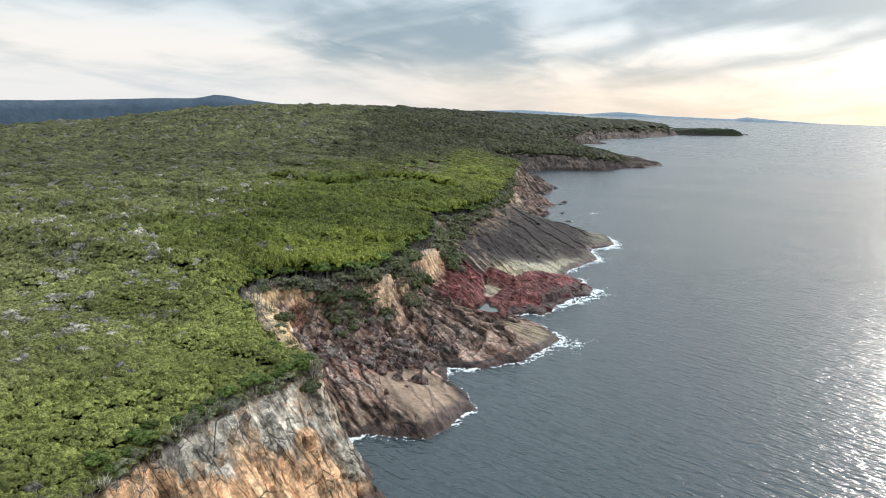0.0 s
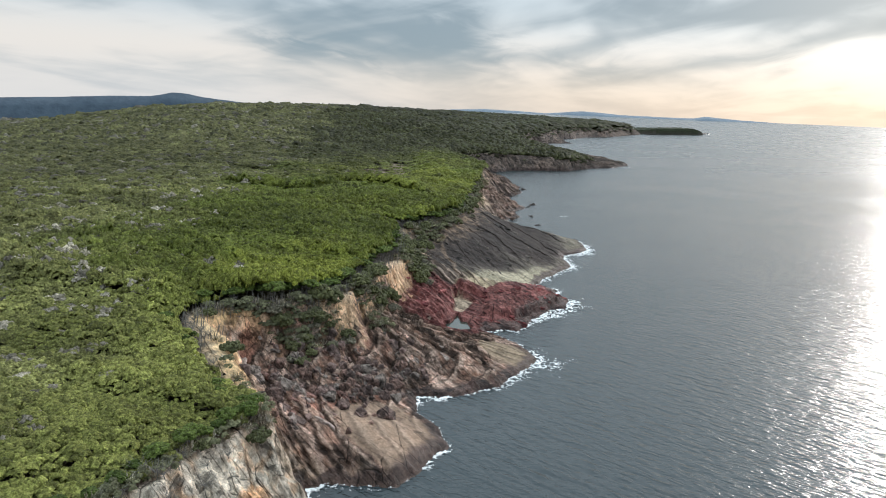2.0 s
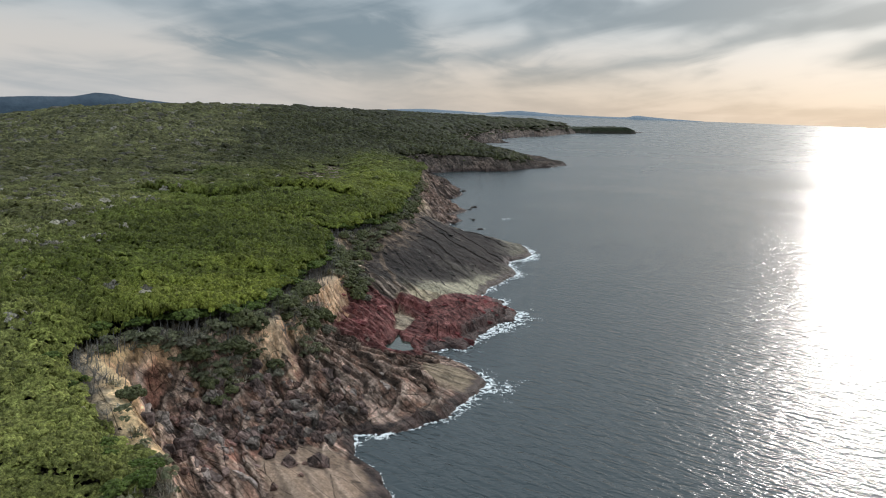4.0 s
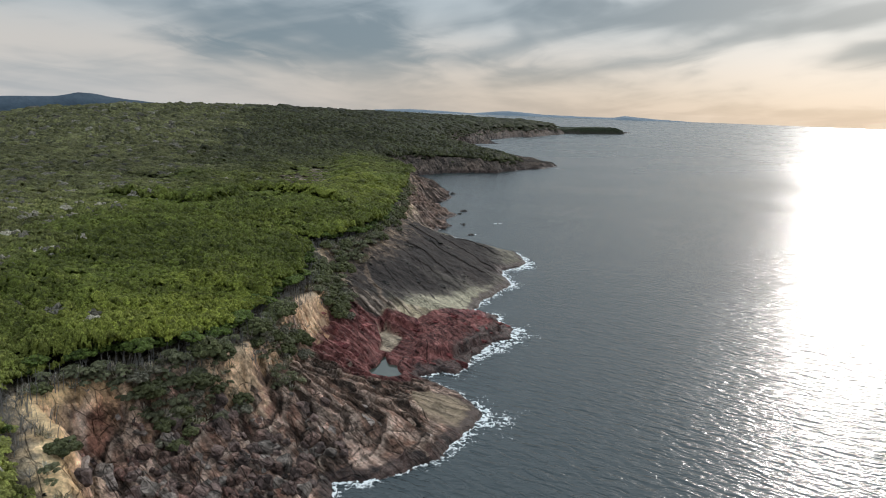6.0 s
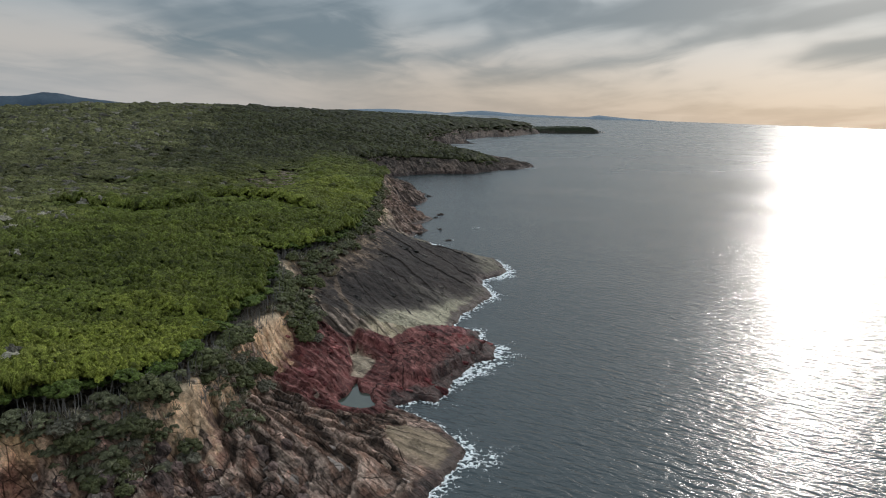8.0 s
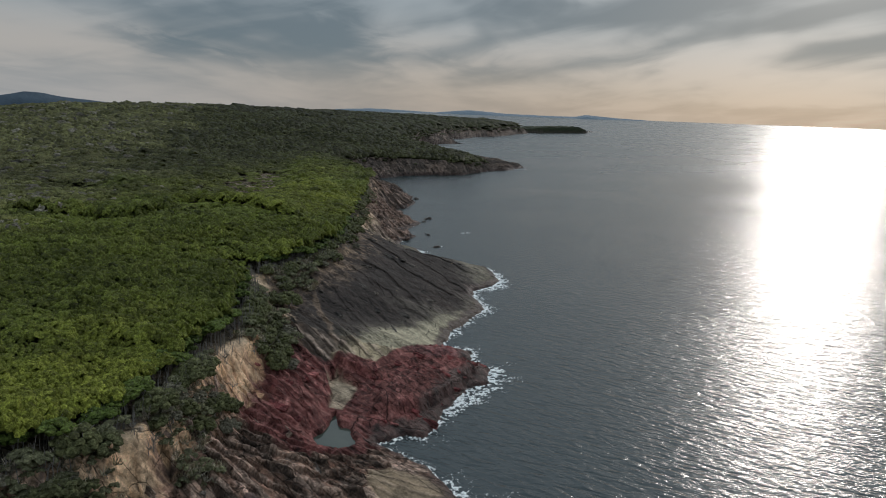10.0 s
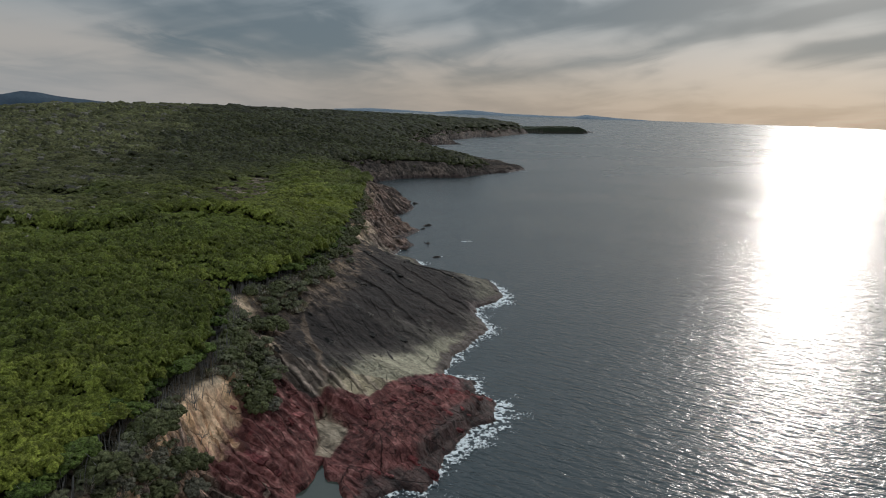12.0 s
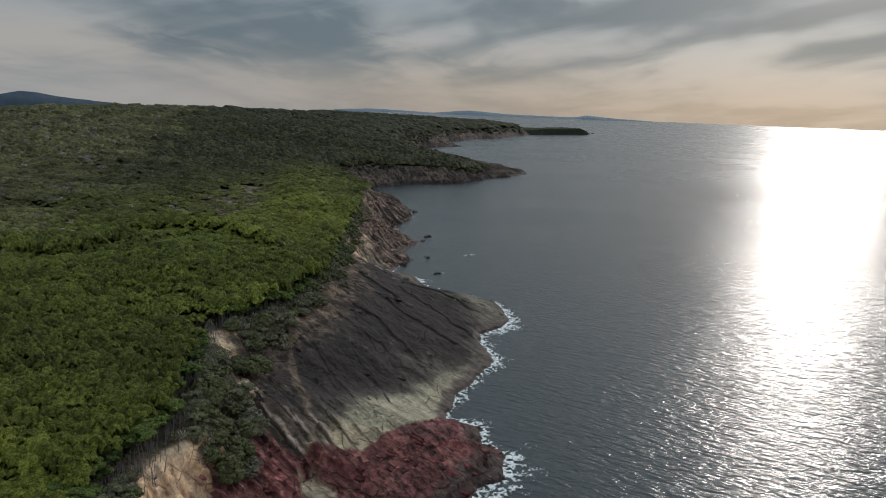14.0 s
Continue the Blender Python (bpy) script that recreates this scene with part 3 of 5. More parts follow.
    # pale weathered head of the cliffs
    head = smooth(e + 3.5 * n2 + 2 * n3, -9, -2) * (1 - smooth(e, 1, 5)) * (y < 760)
    spots = np.maximum.reduce([bulge(x, y, -33, 226, 6, 9), 0.8 * bulge(x, y, -40, 186, 8, 7), 0.75 * bulge(x, y, -37.5, 200, 4.5, 14), bulge(x, y, -42, 284, 7, 6), bulge(x, y, -10, 411, 10, 18), bulge(x, y, -10, 448, 6, 12),
                               0.32 * bulge(x, y, -64, 160, 9, 12), 0.6 * bulge(x, y, -28, 264, 4, 6)])
    runs = fbm(x * 0.25 + 0.4 * n2, y * 1.3, 66, 3)
    c = lerp(c, (0.66, 0.46, 0.28), np.clip(head * (0.25 + spots * 1.2) - 0.7 * smooth(n3 - 0.4 * n2, 0.0, 0.4), 0, 1) * 0.9)
    c = lerp(c, (0.66, 0.49, 0.34), smooth(spots + 0.45 * n2 + 0.35 * n3 + 0.35 * runs, 0.48, 0.72) * (1 - smooth(e, 0, 2)) * (0.85 - 0.6 * smooth(n3 - 0.4 * n2, 0.0, 0.35)))
    # first headland: white and orange face
    face = (1 - smooth(y + 2 * n2, 124, 132)) * smooth(-e, -1, 1)
    c = lerp(c, (0.54, 0.47, 0.38), face * 0.9)
    c = lerp(c, (0.50, 0.30, 0.17), face * smooth(n2 - 0.6 * n3, 0.05, 0.4) * 0.6)
    c = lerp(c, (0.66, 0.38, 0.20), face * smooth(n1 * 1.2 + 0.6 * n2 + (100 - y) / 22 - 0.1 * (e + 8), 0.0, 0.5) * 0.85)
    c = lerp(c, (0.20, 0.145, 0.11), face * smooth(n2 + 0.7 * n3, 0.25, 0.55) * 0.5)
    # sandy strip along the brow of the cove
    sand = np.exp(-((e - 0.2 + 1.5 * n2 + 0.8 * n3) / 2.3) ** 2) * smooth(y + 3 * n2, 126, 131) * (1 - smooth(y, 166, 172)) * (x < -44)
    c = lerp(c, (0.64, 0.45, 0.25), np.clip(sand * 1.5, 0, 1) * 0.95)
    c = lerp(c, c * (1.06, 0.97, 0.90), ((y > 118) & (y < 262)) * smooth(-e, 0, 2))
    # dark wet band
    wet = (1 - smooth(d + 1.8 * n2, 1.8, 4.2)) * (1 - smooth(z, 2.2, 4.2))
    wet = np.maximum(wet, red_beds(x, y) * (1 - smooth(d + 2.0 * n2, 4.0, 7.0)))
    c = lerp(c, (0.05, 0.03, 0.026), wet * 0.92)
    # soil under the scrub
    soil = smooth(e + 2 * n2, -1, 3) * (1 - np.clip(sand * 1.5, 0, 1))
    c = lerp(c, (0.10, 0.08, 0.055), soil)
    c = lerp(c, (0.20, 0.155, 0.105), soil * smooth(clearing(x, y) + 0.25 * n2, 0.35, 0.6))
    rugged = np.clip(1 - 0.8 * slab - 0.75 * shelf * (1 - 0.5 * rust) - 0.35 * red - 0.7 * np.clip(sand, 0, 1) - 0.6 * np.clip(1.5 * spots, 0, 1) - 0.25 * face, 0, 1)
    return np.concatenate([np.clip(c, 0.01, 0.9), rugged[..., None]], -1), 0.92 - 0.3 * wet


def mesh_from(name, verts, faces, mat, colours=None, extra=None, smooth_faces=False):
    """One mesh object out of arrays of corners and of triangles or quads."""
    me = bpy.data.meshes.new(name)
    verts, faces = np.asarray(verts, np.float32), np.asarray(faces, np.int32)
    k = faces.shape[1]
    me.vertices.add(len(verts))
    me.vertices.foreach_set("co", verts.ravel())
    me.loops.add(faces.size)
    me.loops.foreach_set("vertex_index", faces.ravel())
    me.polygons.add(len(faces))
    me.polygons.foreach_set("loop_start", np.arange(0, faces.size, k, dtype=np.int32))
    me.polygons.foreach_set("use_smooth", np.full(len(faces), smooth_faces))
    me.update(calc_edges=True)
    if colours is not None:
        at = me.attributes.new("tone", "FLOAT_COLOR", "POINT")
        at.data.foreach_set("color", (colours if np.shape(colours)[1] == 4 else np.concatenate([colours, np.ones((len(colours), 1))], 1)).astype(np.float32).ravel())
    if extra is not None:
        at = me.attributes.new("wet", "FLOAT", "POINT")
        at.data.foreach_set("value", np.asarray(extra, np.float32))
    me.materials.append(mat)
    return new(name, me)


def grown(start, end, step, rate):
    out, v = [], start
    while v < end:
        out.append(v)
        v += max(step, abs(v - start) * rate)
    return out + [end]


def land_grid(xs, ys):
    """Corners, quads and measures of a stretch of land over a grid of the plan."""
    x, y = np.meshgrid(xs, ys)
    z, d, e = land(x, y)
    tone, wet = ground_tone(x, y, z, d, e)
    # break up steep faces sideways
    steep = smooth(d, 0.5, 3) * smooth(-e, -1, 2) * (y < 640)
    vx = x + steep * 0.5 * fbm(x * 0.3 + z * 0.35, y * 0.3, 71, 3)
    vy = y + steep * 0.5 * fbm(x * 0.3, y * 0.3 + z * 0.35, 72, 3)
    verts = np.stack([vx, vy, z], -1).reshape(-1, 3)
    idx = np.arange(x.size).reshape(x.shape)
    quads = np.stack([idx[:-1, :-1], idx[:-1, 1:], idx[1:, 1:], idx[1:, :-1]], -1).reshape(-1, 4)
    cd = np.maximum(d[:-1, :-1], d[1:, 1:]).ravel()
    ce = ((e[:-1, :-1] + e[1:, 1:]) / 2).ravel()
    cy = ((y[:-1, :-1] + y[1:, 1:]) / 2).ravel()
    return verts, quads, tone.reshape(-1, 4), wet.ravel(), cd, ce, cy, (z, d, e)


def piece_of_land(name, grid, mask, label, category):
    verts, quads, tone, wet = grid[:4]
    used, inv = np.unique(quads[mask], return_inverse=True)
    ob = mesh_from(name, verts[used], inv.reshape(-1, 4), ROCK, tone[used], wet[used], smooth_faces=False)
    return tagged(ob, label, category, kind="structure")


coarse = land_grid(np.array([-v for v in reversed(grown(76, 3200, 1.6, 0.045))][:-1] + list(np.arange(-76, 50, 2.0)) + grown(50, 900, 2.0, 0.03)),
                   np.array([-200, -150, -100, -50, -20, 0, 15, 30, 40, 50] + list(np.arange(60, 410, 2.2)) + grown(410, 4700, 2.0, 0.014)))
cd, ce, cy = coarse[4:7]
plateau = ce > 1.5
piece_of_land("ground", coarse, (cd > -9) & plateau, "brown soil of the scrub-covered plateau above the sea cliffs", "ground")
piece_of_land("far_shore_rock", coarse, (cd > -9) & ~plateau & (cy >= 998), "dark rocky foot of the farther wooded coast", "rock")
piece_of_land("south_cliff", coarse, (cd > -9) & ~plateau & (cy < 61.5), "weathered pale cliff running on south of the first headland", "cliff")
bay = land_grid(np.arange(-62, 46, 0.55), np.arange(424, 742, 0.65))
cd, ce, cy = bay[4:7]
piece_of_land("bay_rock", bay, (cd > -7) & (ce < 3.0), "brown and pink ledges of rock round the small bay", "rock")
cape = land_grid(np.arange(-62, 190, 1.3), np.arange(741, 1000, 1.3))
cd, ce, cy = cape[4:7]
piece_of_land("headland_rock", cape, (cd > -8) & (ce < 3.5), "dark brown cliffs of the low headland across the bay", "rock")
fine_rock = land_grid(np.arange(-74, 52, 0.3), np.arange(60, 425.5, 0.33))
cd, ce, cy = fine_rock[4:7]
bare = (cd > -7) & (ce < 2.6)
piece_of_land("sea_cliff", fine_rock, bare & (cy < 127), "steep white and orange weathered cliff of the first headland", "cliff")
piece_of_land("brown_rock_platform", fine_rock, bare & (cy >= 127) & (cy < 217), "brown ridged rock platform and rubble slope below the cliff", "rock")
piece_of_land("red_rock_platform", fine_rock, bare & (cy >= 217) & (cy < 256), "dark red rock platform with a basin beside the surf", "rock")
piece_of_land("grey_rock_shelf", fine_rock, bare & (cy >= 256), "grey and olive sloping rock shelf with cracked beds", "rock")


# ---- sea ----
sx = np.array(list(np.arange(-75, 60, 5.0)) + grown(60, 4300, 4, 0.04))
sy = np.array([-400, -200, -100] + list(np.arange(-50, 430, 6.0)) + grown(430, 4650, 7, 0.02))
ox, oy = np.meshgrid(sx, sy)
keep_r = np.hypot(ox, oy)
k = np.minimum(1, 4680 / np.maximum(keep_r, 1))
ox, oy = ox * k, oy * k
oz = sea_level(ox, oy)
ids = np.arange(ox.size).reshape(ox.shape)
sea = mesh_from("sea", np.stack([ox, oy, oz], -1).reshape(-1, 3), np.stack([ids[:-1, :-1], ids[:-1, 1:], ids[1:, 1:], ids[1:, :-1]], -1).reshape(-1, 4), WATER, smooth_faces=True)
tagged(sea, "dark grey-blue rippled sea glittering under a veiled sun", "sea", kind="structure")


# ---- distant hills ----
def hill_range(name, mat, radius, az0, az1, profile, label, base=-30.0):
    """A range of far hills: profile gives degrees of heading and heights of the skyline."""
    az = np.linspace(az0, az1, 160)
    top = np.interp(az, [p[0] for p in profile], [p[1] for p in profile])
    top = top + 1.5 * fbm(az * 1.5, az * 0, 81, 4)
    rows = []
    for depth, share in ((-330, 0.0), (-160, 0.4), (-60, 0.85), (0, 1.0), (60, 0.8)):
        h = base + (top - base) * share
        a = np.radians(az)
        rr = radius + depth + 12 * fbm(az * 0.9, az * 0 + depth, 82, 3)
        rows.append(np.stack([np.sin(a) * rr, np.cos(a) * rr, h], -1))
    v = np.concatenate(rows)
    n = len(az)
    i = np.arange(4 * n).reshape(4, n)[:, :-1]
    f = np.stack([i, i + 1, i + 1 + n, i + n], -1).reshape(-1, 4)
    return tagged(mesh_from(name, v, f, mat, smooth_faces=True), label, "hills", kind="structure")


# both ranges carry their haze in the colour, there is none in the air
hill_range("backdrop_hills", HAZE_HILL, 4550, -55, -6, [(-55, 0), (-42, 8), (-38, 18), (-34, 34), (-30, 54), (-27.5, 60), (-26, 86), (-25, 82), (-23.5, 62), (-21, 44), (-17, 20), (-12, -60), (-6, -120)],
           "forested mountain far inland, dark blue from haze put into its colour", -330.0)
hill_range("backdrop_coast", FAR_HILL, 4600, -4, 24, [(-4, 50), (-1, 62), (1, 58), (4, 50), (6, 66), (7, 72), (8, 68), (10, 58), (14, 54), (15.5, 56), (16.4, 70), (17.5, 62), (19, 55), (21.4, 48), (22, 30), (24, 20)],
           "hills of the far coast across the water, blue from haze put into their colour")


# ---- plants ----
def ico():
    """Corners and triangles of an icosahedron of radius 1."""
    p = (1 + 5 ** 0.5) / 2
    v = np.array([(-1, p, 0), (1, p, 0), (-1, -p, 0), (1, -p, 0), (0, -1, p), (0, 1, p), (0, -1, -p), (0, 1, -p), (p, 0, -1), (p, 0, 1), (-p, 0, -1), (-p, 0, 1)])
    f = [(0, 11, 5), (0, 5, 1), (0, 1, 7), (0, 7, 10), (0, 10, 11), (1, 5, 9), (5, 11, 4), (11, 10, 2), (10, 7, 6), (7, 1, 8),
         (3, 9, 4), (3, 4, 2), (3, 2, 6), (3, 6, 8), (3, 8, 9), (4, 9, 5), (2, 4, 11), (6, 2, 10), (8, 6, 7), (9, 8, 1)]
    return v / np.linalg.norm(v[0]), np.array(f)


ICO_V, ICO_F = ico()


def crown_shape(rng, clumps, verts, faces, size, jitter, spread=1.0):
    """A crown of radius about 1 and height about 1, made of uneven clumps of leaves over a dome, with a shade of green for each corner."""
    vs, fs, tint = [], [], []
    for c in range(clumps):
        u = (c + 0.5) / clumps
        el = math.asin(1 - 1.1 * u)
        a = c * 2.39996 + rng.uniform(-0.4, 0.4)
        rad = rng.uniform(0.72, 1.0) * spread
        at = np.array((math.cos(a) * math.cos(el) * rad, math.sin(a) * math.cos(el) * rad, 0.3 + 0.5 * math.sin(el) * rad))
        s = size * rng.uniform(0.75, 1.3)
        v = verts * s * (1 + rng.uniform(-jitter, jitter, (len(verts), 3)))
        v[:, 2] *= 0.6
        fs.append(faces + sum(len(q) for q in vs))
        vs.append(v + at)
        tint.append(np.full(len(verts), rng.uniform(0.72, 1.25)))
    return np.concatenate(vs), np.concatenate(fs), np.concatenate(tint)


def tuft_crown(rng, tufts, size):
    """A flat-topped crown of radius about 1, built of cushion-shaped tufts of leaves, each with a shade of its own."""
    top = ICO_V[:, 2] > -0.4
    index = np.cumsum(top) - 1
    tri = np.array([[index[i] for i in f] for f in ICO_F if top[f].all()])
    vs, fs, tint = [], [], []
    for c in range(tufts):
        r = math.sqrt((c + 0.3) / tufts) * 0.8
        a = c * 2.39996 + rng.uniform(-0.5, 0.5)
        v = ICO_V[top] * size * rng.uniform(0.75, 1.3) * (1 + rng.uniform(-0.2, 0.2, (top.sum(), 3)))
        v[:, 2] *= 0.72
        fs.append(tri + c * top.sum())
        vs.append(v + (math.cos(a) * r, math.sin(a) * r, 0.78 - 0.42 * r ** 2 + rng.uniform(-0.1, 0.1)))
        tint.append(np.full(top.sum(), rng.uniform(0.8, 1.2)))
    return np.concatenate(vs), np.concatenate(fs), np.concatenate(tint)


def brush_shape(rng, twigs):
    """A leafless bush: thin twigs spreading from its foot, of radius and height about 1."""
    vs, fs, tint = [], [], []
    for i in range(twigs):
        a, up = rng.uniform(0, 2 * math.pi), rng.uniform(0.15, 1.0)
        out = math.sqrt(1 - (up * 0.9) ** 2) * rng.uniform(0.6, 1.1)
        foot = np.array((math.cos(a), math.sin(a), 0.0)) * 0.12
        tip = np.array((math.cos(a) * out, math.sin(a) * out, up))
        mid = (foot + tip) / 2 + rng.uniform(-0.18, 0.18, 3)
        w = np.array((-math.sin(a), math.cos(a), 0.3)) * rng.uniform(0.025, 0.07)
        fs += [(i * 5, i * 5 + 1, i * 5 + 2), (i * 5 + 2, i * 5 + 1, i * 5 + 3), (i * 5 + 2, i * 5 + 3, i * 5 + 4)]
        vs += [foot - w, foot + w, mid - w, mid + w, tip]
        tint += [rng.uniform(0.6, 1.3)] * 5
    return np.array(vs), np.array(fs), np.array(tint)


def plant_tone(x, y, rng):
    """Base colour of each plant by where it grows: fresh green on the seaward plateau, mixed grey inland, olive forest far off."""
    n = len(x)
    big, small = fbm(x * 0.02, y * 0.02, 101), fbm(x * 0.09, y * 0.09, 102)
    c = np.empty((n, 3))
    c[:] = (0.102, 0.120, 0.022)
    c = lerp(c, (0.146, 0.160, 0.025), smooth(big + 0.5 * small, -0.4, 0.4))
    c = lerp(c, (0.156, 0.162, 0.045), (1 - smooth(y + 12 * big, 140, 190)) * 0.85)
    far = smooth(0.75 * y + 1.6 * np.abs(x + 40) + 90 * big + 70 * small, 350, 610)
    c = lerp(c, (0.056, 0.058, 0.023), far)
    # dimmer light on the backlit far forest, put into its colour
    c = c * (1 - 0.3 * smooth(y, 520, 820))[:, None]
    dull = smooth(-x - 0.18 * y + 40 * big + 28 * small, 38, 95) * (1 - 0.35 * far)
    c = lerp(c, (0.142, 0.138, 0.056), dull * 0.8)
    spot = fbm(x * 0.22, y * 0.22, 104, 3)
    grey = rng.random(n) < np.clip(0.75 * dull * smooth(spot + 0.35 * small, 0.12, 0.4), 0, 1)
    c[grey] = (np.array((0.22, 0.198, 0.155)) * rng.uniform(0.6, 1.35, (grey.sum(), 1))) * (1 - 0.45 * far[grey])[:, None]
    c = c * (0.84 + 0.4 * smooth(fbm(x * 0.035, y * 0.05, 103, 3), -0.35, 0.35))[:, None]
    # extra brightness of the nearer and duller scrub, put into its colour
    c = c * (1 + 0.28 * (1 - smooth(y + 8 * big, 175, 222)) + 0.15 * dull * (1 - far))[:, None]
    dark = rng.random(n) < 0.08
    c[dark] *= 0.6
    return c * rng.uniform(0.66, 1.08, (n, 1))


def stand_edge(x, y):
    """Taller stands of scrub that begin at a clear edge."""
    a = y - np.interp(x, [-92, -80, -58, -41], [381, 387, 383, 365])
    b = y - np.interp(x, [-138, -123, -109, -96, -90, -84], [346, 339, 333, 329, 337, 354])
    step = lambda q, width: smooth(q, 0, 1.5) * (1 - smooth(q, 5, width))
    return step(a, 40) * smooth(x, -100, -88) * (1 - smooth(x, -42, -34)) + step(b, 32) * smooth(x, -150, -138) * (1 - smooth(x, -86, -78))


def spread_plants(r0, r1, space, rate, rng):
    """Places of plants in the wedge of land that the flight looks over, denser near by."""
    pts, r = [], r0
    while r < r1:
        s = max(space, rate * r)
        a = np.arange(radians(-66 if r < 150 else -47), radians(16), s / r)
        a = a + rng.uniform(-0.5, 0.5, len(a)) * s / r
        rr = r + rng.uniform(-0.5, 0.5, len(a)) * s
        pts.append(np.stack([np.sin(a) * rr, 20 + np.cos(a) * rr, np.full(len(a), s)], -1))
        r += s
    p = np.concatenate(pts)
    z, d, e = land(p[:, 0], p[:, 1])
    return p, z, d, e


def planted(name, p, z, heights, radii, kinds, mat, label, category, rng, skirted=None):
    """All plants of one wide stand, joined into one mesh."""
    which = rng.integers(0, len(kinds), len(p))
    turn = rng.uniform(0, 2 * math.pi, len(p))
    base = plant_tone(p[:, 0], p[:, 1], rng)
    if name == "dry_scrub":
        dry = np.array(((0.29, 0.245, 0.20), (0.38, 0.34, 0.29), (0.22, 0.185, 0.14), (0.115, 0.115, 0.065)))
        base = dry[np.where(which >= 7, 3, rng.integers(0, 3, len(p)))] * rng.uniform(0.7, 1.2, (len(p), 1))
    vs, fs, cs, count = [], [], [], 0
    for k, (v, f, tint) in enumerate(kinds):
        m = which == k
        if not m.any():
            continue
        c, s = np.cos(turn[m])[:, None], np.sin(turn[m])[:, None]
        x = (v[None, :, 0] * c - v[None, :, 1] * s) * radii[m][:, None] + p[m, 0][:, None]
        y = (v[None, :, 0] * s + v[None, :, 1] * c) * radii[m][:, None] + p[m, 1][:, None]
        h = heights[m] * 0.8 if mat is FOREST else np.minimum(heights[m], np.maximum(radii[m] * 1.25, heights[m] * 0.55))
        if skirted is not None:
            h = np.where(skirted[m], heights[m], h)
        lift = v[:, 2] * 1.75 - 0.85 if mat is FOREST else v[:, 2]
        zz = lift[None] * h[:, None] + (z[m] if mat is FOREST else z[m] + heights[m] - h)[:, None]
        vs.append(np.stack([x, y, zz], -1).reshape(-1, 3))
        fs.append((f[None] + (np.arange(m.sum()) * len(v))[:, None, None] + count).reshape(-1, 3))
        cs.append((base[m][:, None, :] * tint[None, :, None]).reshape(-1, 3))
        count += m.sum() * len(v)
    ob = mesh_from(name, np.concatenate(vs), np.concatenate(fs), mat, np.concatenate(cs), smooth_faces=True)
    return tagged(ob, label, category, kind="stuff")


rng = np.random.default_rng(5)
NEAR_KINDS = [tuft_crown(rng, 8, 0.44) for _ in range(14)]
LOW_KINDS = [tuft_crown(rng, 4, 0.56) for _ in range(10)]
SMALL_KINDS = [tuft_crown(rng, 3, 0.64) for _ in range(10)]
FAR_KINDS = [tuft_crown(rng, 2, 0.80) for _ in range(8)]
FARTHEST_KINDS = [tuft_crown(rng, 1, 1.0) for _ in range(6)]

